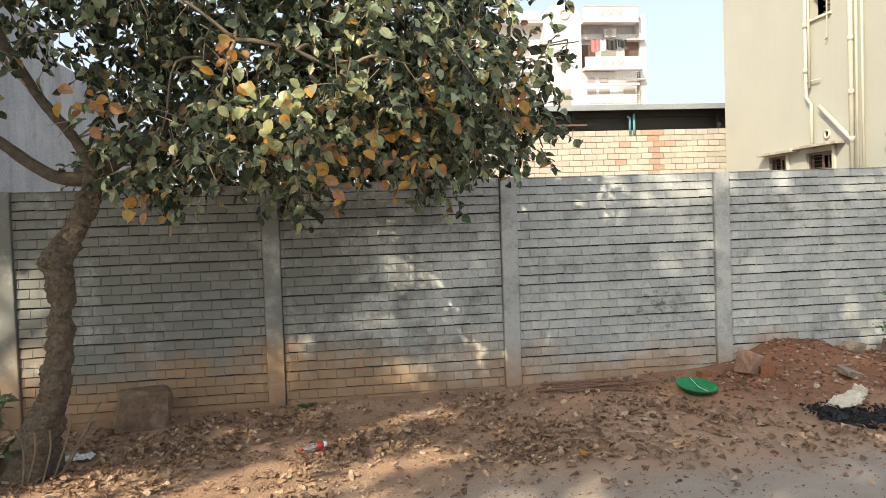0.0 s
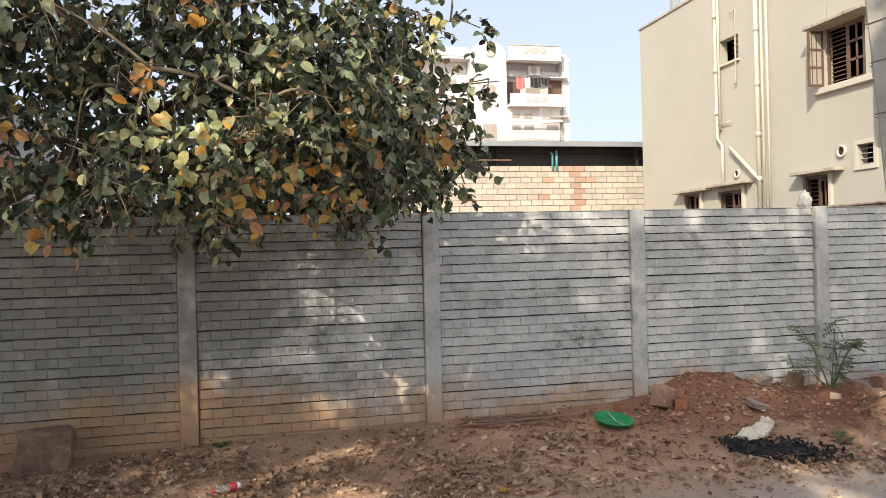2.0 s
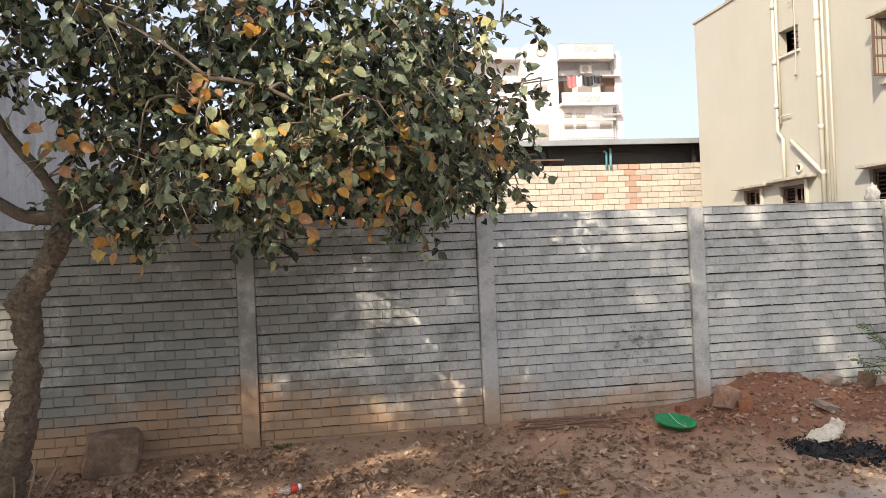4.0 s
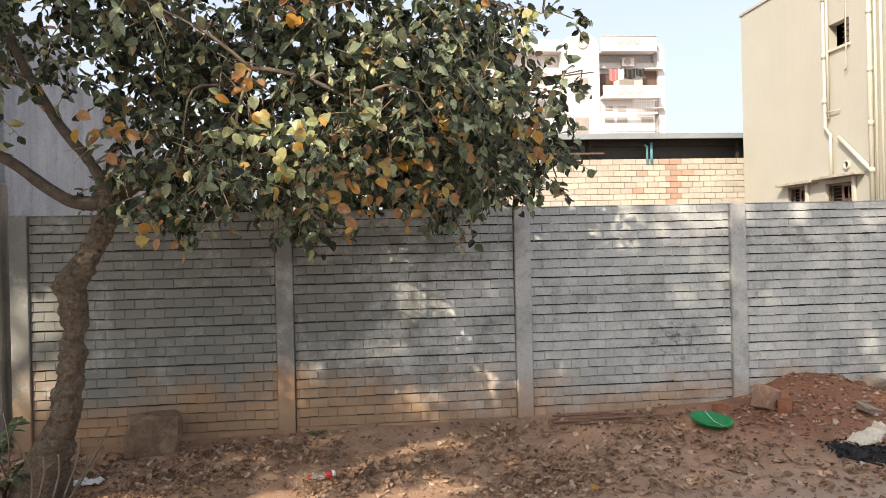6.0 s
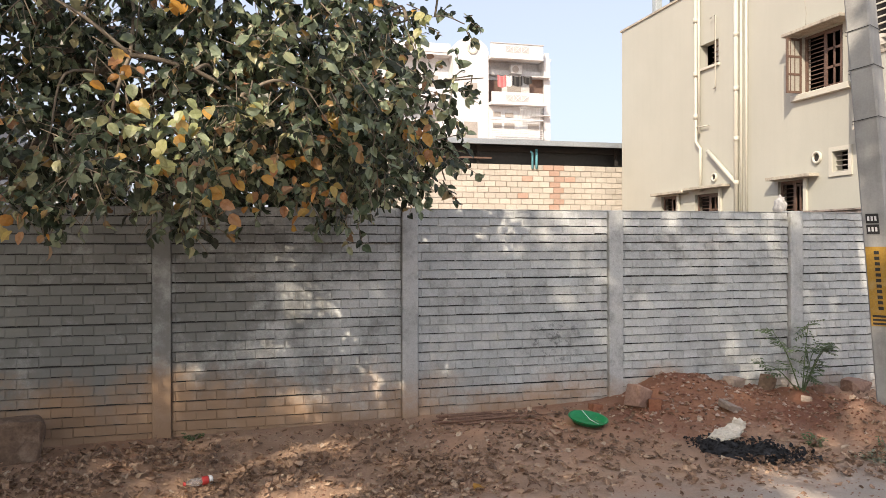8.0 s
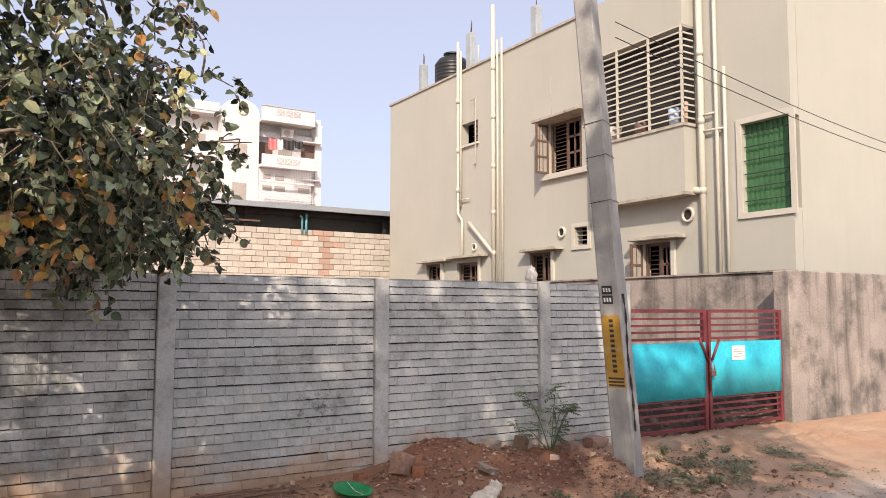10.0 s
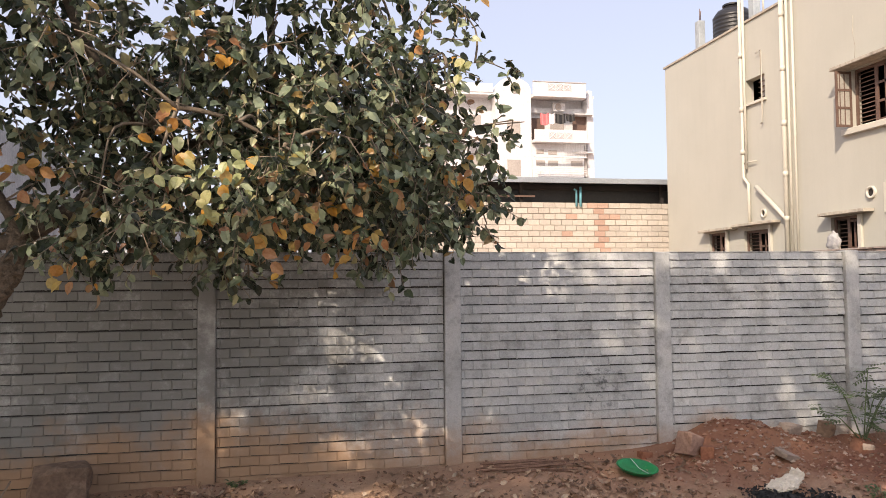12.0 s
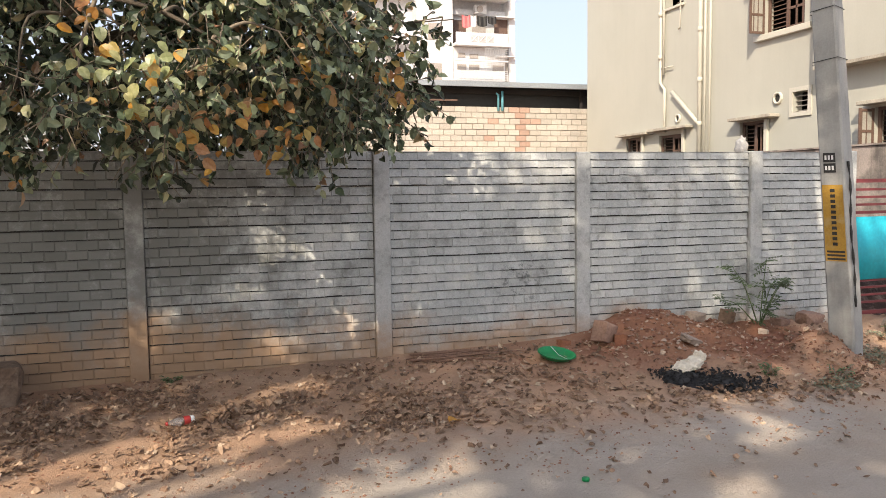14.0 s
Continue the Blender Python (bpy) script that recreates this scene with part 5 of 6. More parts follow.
def build_tree():
    rng = np.random.default_rng(11)
    t = thing("verge_tree", (-3.4, -1.1, 0.05), "broad-leaved tree with dusty green and yellowing leaves leaning over the wall", "tree")
    bm = limb_bm([(-3.44, -1.10, -0.15), (-3.40, -1.10, 0.12), (-3.31, -1.13, 0.32), (-3.22, -1.16, 0.55), (-3.16, -1.2, 0.85), (-3.13, -1.2, 1.1), (-3.13, -1.21, 1.36), (-3.06, -1.2, 1.52), (-2.96, -1.2, 1.72), (-2.88, -1.2, 1.98)],
                 [0.165, 0.14, 0.105, 0.085, 0.074, 0.070, 0.088, 0.076, 0.064, 0.068], 40, 0.03, 26)
    for v in bm.verts:
        q = Vector((v.co.x * 30, v.co.y * 30, v.co.z * 13))
        v.co += Vector((noise.noise(q), noise.noise(q + Vector((4, 9, 1))), 0)) * 0.009 + Vector((noise.noise(q * 2.6), noise.noise(q * 2.6 + Vector((4, 9, 1))), 0)) * 0.007
        if v.co.z < 0.5:
            a = math.atan2(v.co.y + 1.1, v.co.x + 3.38)
            k = (0.5 - v.co.z) * 0.05 * (1 + math.sin(a * 5 + 0.6))
            v.co.x += math.cos(a) * k
            v.co.y += math.sin(a) * k
        dk = (v.co - Vector((-3.19, -1.27, 1.40))).length
        v.co += Vector((-0.5, -0.8, 0)).normalized() * 0.035 * math.exp(-(dk / 0.07) ** 2)
    part("trunk", bm, BARK, t, "knotted brown trunk", True)
    limbs = [([(-2.88, -1.2, 1.92), (-3.12, -1.25, 1.92), (-3.49, -1.3, 2.19), (-3.84, -1.4, 2.34), (-4.7, -1.5, 2.7)], [0.06, 0.046, 0.04, 0.034, 0.015]),
             ([(-2.89, -1.2, 1.95), (-2.98, -1.25, 2.14), (-3.18, -1.3, 2.43), (-3.40, -1.35, 2.9), (-3.45, -1.4, 3.3), (-3.7, -1.4, 3.9)], [0.05, 0.04, 0.035, 0.028, 0.02, 0.01]),
             ([(-2.88, -1.2, 1.94), (-2.70, -1.15, 2.06), (-2.42, -1.0, 2.30), (-2.10, -0.9, 2.52), (-1.55, -0.95, 2.66), (-0.9, -1.05, 2.76), (-0.1, -1.1, 2.60)], [0.07, 0.06, 0.055, 0.05, 0.036, 0.024, 0.008]),
             ([(-2.12, -0.9, 2.50), (-2.28, -0.95, 2.70), (-2.46, -1.0, 2.95), (-2.7, -1.1, 3.5), (-2.8, -1.2, 4.3), (-2.6, -1.2, 5.0)], [0.05, 0.046, 0.044, 0.036, 0.026, 0.01]),
             ([(-1.46, -0.95, 2.66), (-1.42, -0.95, 2.95), (-1.44, -0.95, 3.4), (-1.38, -1.0, 4.0), (-1.5, -1.1, 4.9)], [0.035, 0.033, 0.03, 0.024, 0.01]),
             ([(-2.15, -1.3, 2.62), (-1.95, -1.6, 2.66), (-1.6, -1.75, 2.56), (-1.35, -1.8, 2.42)], [0.022, 0.018, 0.014, 0.008]),
             ([(-1.5, -0.95, 2.66), (-1.2, -0.4, 2.7), (-0.9, 0.4, 2.6), (-0.6, 0.7, 2.5)], [0.03, 0.025, 0.018, 0.008]),
             ([(-3.30, -1.32, 2.65), (-3.6, -1.4, 2.78), (-4.0, -1.5, 3.1)], [0.018, 0.014, 0.006]),
             ([(-0.9, -1.05, 2.76), (-0.6, -1.1, 2.98), (-0.25, -1.1, 3.12), (-0.05, -1.1, 3.16)], [0.02, 0.013, 0.007, 0.003]),
             ([(-0.4, -1.05, 2.68), (0.0, -1.0, 2.74), (0.33, -1.0, 2.78)], [0.012, 0.008, 0.004])]
    for pts, rad in limbs:
        part("limb", limb_bm(pts, [q * 0.85 for q in rad], 10, 0.008, 8), LIMB, t, "", True)
    lines = []
    P, A, U, S = [], [], [], []
    for name, cs in CLUSTERS.items():
        dense = 500 if name in ("low", "mid", "back", "hedge") else 330 if name == "fill" else 470 if name not in ("left", "over") else 290 if name == "left" else 430
        tw, p, a, u, s = twig_foliage(rng, cs, dense * 0.92, 7, 0.068)
        lines += tw
        P.append(p); A.append(a); U.append(u); S.append(s)
        # stems that carry each cluster back to the limbs
        for cx, cy, cz, r in cs:
            near = min((Vector(q) for pts, _ in limbs for q in pts), key=lambda q: (q - Vector((cx, cy, cz))).length)
            c = Vector((cx, cy, cz))
            mid = near.lerp(c, 0.5) + Vector((rng.uniform(-.08, .08), rng.uniform(-.08, .08), rng.uniform(0, .12)))
            part("branch", limb_bm([near, mid, c, c + (c - mid) * (0.4 if r > 0.2 else 0.1)], [0.014 * min(1, r * 3.6), 0.010 * min(1, r * 3.6), 0.005, 0.002], 5, 0.004, 4), TWIG, t, "", True)
    bm = bmesh.new()
    twig_mesh(bm, lines, 0.0045, 0.0014)
    tagged(part("twig_growth", bm, TWIG, t, "thin grey-brown twigs"), kind="stuff")
    P, A, U, S = (np.concatenate(q) for q in (P, A, U, S))
    # the yellow leaves are single pieces, the rest of the crown is one mesh
    twig_y = P[:, 1].reshape(-1, 7).mean(axis=1) + 0.35 * np.abs(P[:, 2].reshape(-1, 7).mean(axis=1) - 2.25) + rng.uniform(0, 0.5, len(P) // 7)
    gold = (np.argsort(twig_y)[:260:20, None] * 7 + np.arange(7)).ravel()
    rest = np.setdiff1d(np.arange(len(P)), gold)
    rest = rest[open_gaps(P[rest], 1.25)]
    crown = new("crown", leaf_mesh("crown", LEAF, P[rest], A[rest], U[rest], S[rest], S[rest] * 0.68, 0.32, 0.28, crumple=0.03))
    crown.parent = t
    crown.matrix_parent_inverse = Matrix.Translation(-Vector(t.location))
    tagged(crown, "dense crown of dusty green leaves", kind="stuff")
    shapes = [leaf_mesh("leaf", YELLOW, np.zeros((1, 3)), np.array([[1.0, 0, 0]]), np.array([[0, 0, 1.0]]), np.array([1.0]), np.array([w]), dr, fo)
              for w, dr, fo in ((0.75, 0.25, 0.2), (0.66, 0.4, 0.1), (0.82, 0.1, 0.3))]
    for i, k in enumerate(gold):
        o = new("leaf", shapes[i % 3])
        a = Vector(A[k]).normalized()
        s = Vector(U[k]).cross(a).normalized()
        m = Matrix((a, s, a.cross(s))).transposed().to_4x4()
        o.parent = t
        o.matrix_basis = Matrix.Translation(Vector(P[k]) - Vector(t.location)) @ m @ Matrix.Scale(float(S[k]) * 0.98, 4)
    # sprays on the sunny face of the crown: orange and rusty turning leaves, or pale yellow-green, partly painted
    # sunlight
    kinds = {"orange": [leaf_mesh("leaf", mt, np.zeros((1, 3)), np.array([[1.0, 0, 0]]), np.array([[0, 0, 1.0]]), np.array([1.0]), np.array([w]), 0.25, 0.18) for mt, w in ((YELLOW, 0.8), (RUSTY, 0.74))],
             "pale": [leaf_mesh("leaf", mt, np.zeros((1, 3)), np.array([[1.0, 0, 0]]), np.array([[0, 0, 1.0]]), np.array([1.0]), np.array([w]), 0.25, 0.18) for mt, w in ((PALELEAF, 0.8), (PALELEAF, 0.72), (YELLOW, 0.75))]}
    for x, y, z, n, kind in SPRAYS:
        for i in range(n + 3):
            a = Vector((rng.normal() * 0.6, rng.normal() * 0.4 - 0.2, rng.normal() * 0.35 - 0.55)).normalized()
            s = (Vector((-0.35, -0.7, 0.5)) + Vector(rng.normal(size=3) * 0.35)).cross(a).normalized()
            m = Matrix((a, s, a.cross(s))).transposed().to_4x4()
            spot = Vector((x, y, z)) + Vector(rng.normal(size=3) * (0.024 * math.sqrt(n)))
            o = new("leaf", kinds[kind][i % len(kinds[kind])])
            o.parent = t
            o.matrix_basis = Matrix.Translation(spot - Vector(t.location)) @ m @ Matrix.Scale(float(rng.uniform(0.05, 0.098)), 4)


build_tree()


def build_shade_tree(x, y, seed, rx, ry, n, lift=0.0):
    """An added tree out of view, whose crown shades the verge and the wall."""
    rng = np.random.default_rng(seed)
    t = thing("unseen_shade_tree", (x, y, 0), "tall leafy tree added out of view to shade the verge", "tree", "street trees")
    part("trunk", limb_bm([(x, y, -0.2), (x + 0.1, y, 1.5), (x, y + 0.1, 3.5 + lift * 0.4), (x + 0.2, y, 5.5 + lift * 0.6), (x, y, 7.5 + lift)], [0.28, 0.2, 0.17, 0.13, 0.05], 12, 0.02), BARK, t, "", True)
    cs = []
    for k in range(36):
        a, q = rng.uniform(0, 6.28), math.sqrt(rng.uniform(0, 1))
        c = (x + rx * q * math.cos(a), y + ry * q * math.sin(a), 7.4 + lift + rng.uniform(-1.3, 1.6))
        cs.append((*c, rng.uniform(0.8, 1.25)))
        start = rng.uniform(0, 1.5)
        # no limb where the crown is thin
        ex, ez = c[0] - SUN_DIR.x * c[1] / SUN_DIR.y, c[2] - SUN_DIR.z * c[1] / SUN_DIR.y
        if ez < -3.2 or ez > 2.6 or not -7.0 < ex < 7.5 or (ez > 0.3 and -2.2 < ex < 0.8):
            continue
        part("limb", limb_bm([(x, y, 4.6 + lift * 0.8 + start), ((x + c[0]) / 2, (y + c[1]) / 2, c[2] - 0.7), c], [0.07, 0.05, 0.02], 6, 0.01, 3), BARK, t, "", True)
    per = n / sum(c[3] ** 2 for c in cs) / 6
    _, P, A, U, S = twig_foliage(rng, cs, per, 6, 0.145, 0.3)
    # gaps in the crown: where its leaves would shade the younger tree, and a few holes
    wx, wz = sun_spot(P)
    keep = open_gaps(P, 2.0)
    keep &= ~((wz > np.where(wx < 0.5, 0.22, np.where(wx < 0.8, 0.8, np.where(wx < 1.0, 1.5, 3.2)))) & (wx > -2.2) & (rng.uniform(size=len(P)) < 0.97))
    keep &= ~((wz < -0.15) & (rng.uniform(size=len(P)) < 0.38))
    keep &= (wz > -3.5) & (wx > -7.0) & (wx < 7.5)
    P, A, U, S = P[keep], A[keep], U[keep], S[keep]
    crown = new("crown", leaf_mesh("crown", SHADELEAF, P, A, U, S, S * 0.75, 0.2, 0.15))
    crown.parent = t
    crown.matrix_parent_inverse = Matrix.Translation(-Vector(t.location))
    tagged(crown, kind="stuff")


# unseen trees added only to shade and dapple the wall and ground
build_shade_tree(-8.8, -9.7, 3, 4.8, 3.7, 25000)
build_shade_tree(-1.9, -9.9, 4, 4.8, 3.6, 17000)
build_shade_tree(-9.6, -5.8, 7, 3.2, 3.0, 20000, -2.0)


def build_across():
    # unseen wall added to close the place, kept low to spare skylight
    bm = bmesh.new()
    box(bm, -40, 40, -19.0, -18.7, -0.2, 3.0)
    solid("wall_across", bm, RENDERED, "plain plastered wall added out of view across the road", "wall", "structure")


build_across()


# ---- loose things on the verge ----
def stone(name, at, size, seed, material, label, group="", turn=0.0, tilt=1.0):
    bm = bmesh.new()
    lumpy(bm, size, seed, 0.2)
    ob = solid(name, bm, material, label, "stone", group=group)
    ob.location = (at[0], at[1], ground_z(at[0], at[1]) + at[2])
    ob.rotation_euler = (seed * 0.17 % 0.35 * tilt, seed * 0.11 % 0.3 * tilt, turn)
    return ob


stone("boulder", (-2.90, -0.30, 0.13), (0.40, 0.30, 0.31), 2, ROCK, "squarish red-brown boulder beside the wall", turn=0.25, tilt=0.1)
stone("boulder", (1.90, -0.38, 0.08), (0.18, 0.17, 0.20), 5, PINKROCK, "angular pinkish boulder on the red earth heap", turn=0.5)
stone("slab", (2.62, -0.62, 0.03), (0.22, 0.13, 0.06), 8, GREYROCK, "flat grey slab of rubble on the earth", turn=0.5)
stone("rock", (3.02, -0.12, 0.03), (0.19, 0.13, 0.11), 9, GREYROCK, "grey rock at the foot of the wall", "rubble", 0.2)
stone("rock", (3.36, -0.14, 0.05), (0.20, 0.15, 0.17), 12, ROCK, "red-brown rock at the foot of the wall", "rubble", 0.9)
stone("rock", (3.95, -0.2, 0.02), (0.19, 0.14, 0.10), 15, PINKROCK, "pale rock at the foot of the wall", "rubble", 0.3)
stone("rock", (4.35, -0.16, 0.04), (0.28, 0.17, 0.15), 17, PINKROCK, "pale rock at the foot of the wall", "rubble", 0.1)
stone("rock", (3.5, -0.5, 0.01), (0.12, 0.09, 0.06), 19, GREYROCK, "pale rock on the earth heap", "rubble", 0.7)
stone("rock", (5.2, -0.4, 0.04), (0.24, 0.16, 0.12), 21, GREYROCK, "pale rock before the gate", "rubble", 0.2)
stone("rock", (1.54, -0.30, 0.01), (0.11, 0.09, 0.08), 23, REDSOIL, "red earth clod by the post", "rubble", 0.2)
stone("rock", (2.02, -0.44, 0.02), (0.13, 0.12, 0.12), 25, REDSOIL, "red earth clod on the heap", "rubble", 1.2)
stone("rock", (-4.45, -0.45, 0.07), (0.40, 0.3, 0.24), 27, ROCK, "brown rock by the plastered wall", "rubble", 1.2)
stone("rock", (6.3, -0.2, 0.0), (0.3, 0.12, 0.05), 29, GREYROCK, "flat pale stone under the gate", "rubble", 0.1)


def build_pebbles():
    rnd = random.Random(21)
    verts, faces = [], []
    spots = [(rnd.gauss(2.7, 0.6), rnd.gauss(-0.55, 0.35), rnd.uniform(0.008, 0.028)) for _ in range(520)]
    spots += [(rnd.uniform(-4.5, 6.5), rnd.uniform(-2.6, -0.1), rnd.uniform(0.003, 0.012)) for _ in range(5600)]
    spots += [(rnd.gauss(2.6, 0.4), rnd.gauss(-0.35, 0.22), rnd.uniform(0.008, 0.026)) for _ in range(420)]
    spots += [(rnd.gauss(3.44, 0.22), rnd.gauss(-1.3, 0.2), rnd.uniform(0.006, 0.02)) for _ in range(260)]
    spots += [(rnd.gauss(3.7, 0.5), rnd.gauss(-1.0, 0.3), rnd.uniform(0.006, 0.022)) for _ in range(200)]
    oct_ = ((1, 0, 0), (0, 1, 0), (-1, 0, 0), (0, -1, 0), (0, 0, 1), (0, 0, -1))
    for x, y, r in spots:
        if y > -0.06:
            continue
        b, z = len(verts), ground_z(x, y)
        for d in oct_:
            k = rnd.uniform(0.6, 1.2) * r
            verts.append((x + d[0] * k + rnd.uniform(-.3, .3) * r, y + d[1] * k + rnd.uniform(-.3, .3) * r, z + d[2] * k * 0.7 + r * 0.2))
        faces += [(b + i, b + (i + 1) % 4, b + 4) for i in range(4)] + [(b + (i + 1) % 4, b + i, b + 5) for i in range(4)]
    me = bpy.data.meshes.new("pebbles")
    me.from_pydata(verts, [], faces)
    m = leaf_material("pebble", [(0.0, (0.15, 0.058, 0.034)), (0.5, (0.28, 0.13, 0.08)), (0.8, (0.42, 0.31, 0.24)), (1.0, (0.58, 0.50, 0.42))], 0.0, True, ((0.16, 0.07, 0.04), (0.40, 0.24, 0.16)), 0.95)
    me.materials.append(m)
    tagged(new("pebbles", me), "scattered red and grey pebbles and clods on the earth", "pebbles", kind="stuff")


build_pebbles()


def build_litter():
    rng = np.random.default_rng(31)
    P, A, U, S = [], [], [], []
    while len(P) < 7000:
        x, y = rng.uniform(-5.2, 5.5), rng.uniform(-4.4, -0.08)
        d = math.exp(-((y + 0.95) / 0.75) ** 2) * (1.0 - 0.6 * lerp_step(-0.2, 1.2, x)) + 0.035
        d *= 0.25 + 1.6 * max(0.0, noise.noise(Vector((x * 1.3, y * 1.9, 4.2))) + 0.35)
        d += 0.12 * math.exp(-((y + 1.55) / 0.45) ** 2) * (x > 2.4)
        d += 0.9 * math.exp(-((x - 2.2) / 0.7) ** 2 - ((y + 1.66) / 0.18) ** 2)
        if hump(x, y, 2.8, -0.3, 0.9, 0.5, 1.0) > 0.4:
            d *= 0.15
        if y > -0.25:
            d *= 0.4
        if x > 2.3 and y > -1.15:
            d *= 0.3
        if ((x - 2.25) / 0.42) ** 2 + ((y + 1.30) / 0.2) ** 2 < 1 or rng.uniform() > d:
            continue
        P.append((x, y, ground_z(x, y) + rng.uniform(0.004, 0.022)))
        a = rng.uniform(0, 6.28)
        A.append((math.cos(a), math.sin(a), rng.uniform(-0.15, 0.35)))
        U.append((rng.normal() * 0.35, rng.normal() * 0.35, 1.0))
        S.append(rng.uniform(0.02, 0.062) if y > -2.2 else rng.uniform(0.018, 0.045))
    P, A, U, S = map(np.array, (P, A, U, S))
    n = len(P)
    grp = rng.integers(0, 3, n)
    for k, (w, dr, fo) in enumerate(((0.85, 0.45, 0.42), (0.7, -0.45, 0.4), (0.95, 0.3, -0.4))):
        s = grp == k
        ob = new("leaf_litter", leaf_mesh("leaf_litter", DRY, P[s], A[s], U[s], S[s], S[s] * w, dr, fo, crumple=0.085))
        tagged(ob, "dry curled brown leaves strewn over the verge", "leaf litter", kind="stuff")
    one = leaf_mesh("fallen_leaf", YELLOW, np.zeros((1, 3)), np.array([[1.0, 0, 0]]), np.array([[0, 0, 1.0]]), np.array([0.11]), np.array([0.085]), 0.3, 0.35)
    o = tagged(new("fallen_leaf", one), "orange fallen leaf lying on the road edge", "leaf")
    o.location, o.rotation_euler = (0.06, -1.62, ground_z(0.06, -1.62) + 0.012), (0.1, -0.1, 0.6)


build_litter()


def clear_plastic():
    m, nt, bs = tree_of("cloudy clear plastic")
    nt.links.new(ramp(nt, tex_noise(nt, 30.0, 4.0), [(0.3, (0.72, 0.66, 0.64)), (0.7, (0.88, 0.86, 0.85))]), bs.inputs["Base Color"])
    bs.inputs["Roughness"].default_value, bs.inputs["Transmission Weight"].default_value = 0.12, 0.85
    return m


CLEAR = clear_plastic()


def build_small_things():
    # green tray leaning on the slope
    t = thing("plastic_tray", (1.33, -0.60, ground_z(1.33, -0.60) + 0.03), "shallow round green plastic tray lying on the earth", "tray")
    bm = bmesh.new()
    lathe(bm, [(0.0, 0.004), (0.125, 0.004), (0.143, 0.03), (0.160, 0.034), (0.162, 0.028), (0.146, 0.022), (0.128, -0.004), (0.0, -0.004)], 36)
    m = Matrix.Translation(t.location) @ Matrix.Rotation(radians(9), 4, "X") @ Matrix.Rotation(radians(4), 4, "Y")
    bm.transform(m)
    part("dish", bm, GREEN, t, "", True)
    bm = bmesh.new()
    tube(bm, [m @ Vector(p) for p in ((0.02, -0.15, 0.034), (0.02, 0.0, 0.012), (0.015, 0.15, 0.034))], 0.003, 5)
    part("string", bm, PAPER, t, "pale string across the tray")
    # bottle lying on its side
    z = ground_z(-1.62, -1.05) + 0.03
    b = thing("plastic_bottle", (-1.62, -1.05, z), "empty clear plastic bottle with red label, lying in leaves", "bottle")
    m = Matrix.Translation((-1.54, -1.08, z)) @ Matrix.Rotation(radians(-90), 4, "Y") @ Matrix.Rotation(radians(20), 4, "X") @ Matrix.Scale(0.8, 4)

    def turned(prof, mt, nm, lab):
        bm = bmesh.new()
        lathe(bm, prof, 20)
        bm.transform(m)
        return part(nm, bm, mt, b, lab, True)
    body = turned([(0.0, 0.004), (0.022, 0.0), (0.033, 0.008), (0.034, 0.05), (0.032, 0.09), (0.034, 0.13), (0.030, 0.165), (0.013, 0.2), (0.013, 0.215)], CLEAR, "body", "clear plastic")
    turned([(0.0345, 0.035), (0.0352, 0.04), (0.0352, 0.082), (0.0345, 0.086)], REDLABEL, "label", "red and white label")
    turned([(0.0, -0.003), (0.026, -0.003), (0.034, 0.006), (0.0353, 0.03)], PAPER, "base", "white base")
    turned([(0.015, 0.212), (0.015, 0.228), (0.0, 0.229)], REDLABEL, "cap", "")
    # green cap on the road
    bm = bmesh.new()
    lathe(bm, [(0.0, 0.018), (0.019, 0.018), (0.021, 0.014), (0.021, 0.0), (0.018, 0.0), (0.018, 0.013), (0.0, 0.013)], 16, (0.47, -2.72, ground_z(0.47, -2.72) + 0.002))
    solid("bottle_cap", bm, GREEN, "small bright green plastic cap on the road", "cap", smooth=True)
    # burnt patch: low heap, flakes and charred sticks
    rng = np.random.default_rng(9)
    bm = bmesh.new()
    rings = []
    for k in range(10):
        q = k / 9
        ring = []
        for j in range(40):
            a = 2 * math.pi * j / 40
            w = 1 + 0.22 * noise.noise(Vector((math.cos(a) * 1.5, math.sin(a) * 1.5, 2))) + 0.12 * noise.noise(Vector((math.cos(a) * 5, math.sin(a) * 5, 2)))
            x, y = 2.27 + 0.33 * q * w * math.cos(a) - 0.08 * q * w * math.sin(a), -1.37 + 0.29 * q * w * math.sin(a) - 0.10 * q * w * math.cos(a)
            ring.append(bm.verts.new((x, y, ground_z(x, y) + 0.028 * (1 - q ** 2) - 0.004 * (q > 0.95) + 0.012 * (1 - q) * noise.noise(Vector((x * 25, y * 25, 0))))))
        rings.append(ring)
    for p, q in zip(rings, rings[1:]):
        for k in range(40):
            bm.faces.new((p[k], p[(k + 1) % 40], q[(k + 1) % 40], q[k]))
    solid("ash_patch", bm, ASH, "black burnt patch of ash on the ground", "ash", "stuff")
    P, A, U, S = [], [], [], []
    for _ in range(650):
        a, q = rng.uniform(0, 6.28), rng.uniform(0, 1.25) ** 0.7
        x, y = 2.27 + 0.33 * q * math.cos(a) - 0.08 * q * math.sin(a), -1.37 + 0.29 * q * math.sin(a) - 0.10 * q * math.cos(a)
        P.append((x, y, ground_z(x, y) + rng.uniform(0.005, 0.035)))
        A.append(rng.normal(size=3) * (1, 1, 0.4)); U.append(rng.normal(size=3) * 0.5 + (0, 0, 1)); S.append(rng.uniform(0.015, 0.05))
    P, A, U, S = map(np.array, (P, A, U, S))
    tagged(new("ash_flakes", leaf_mesh("ash_flakes", ASH, P, A, U, S, S * 0.6, 0.4, 0.4, crumple=0.1)), "charred black leaf flakes", "ash", kind="stuff")
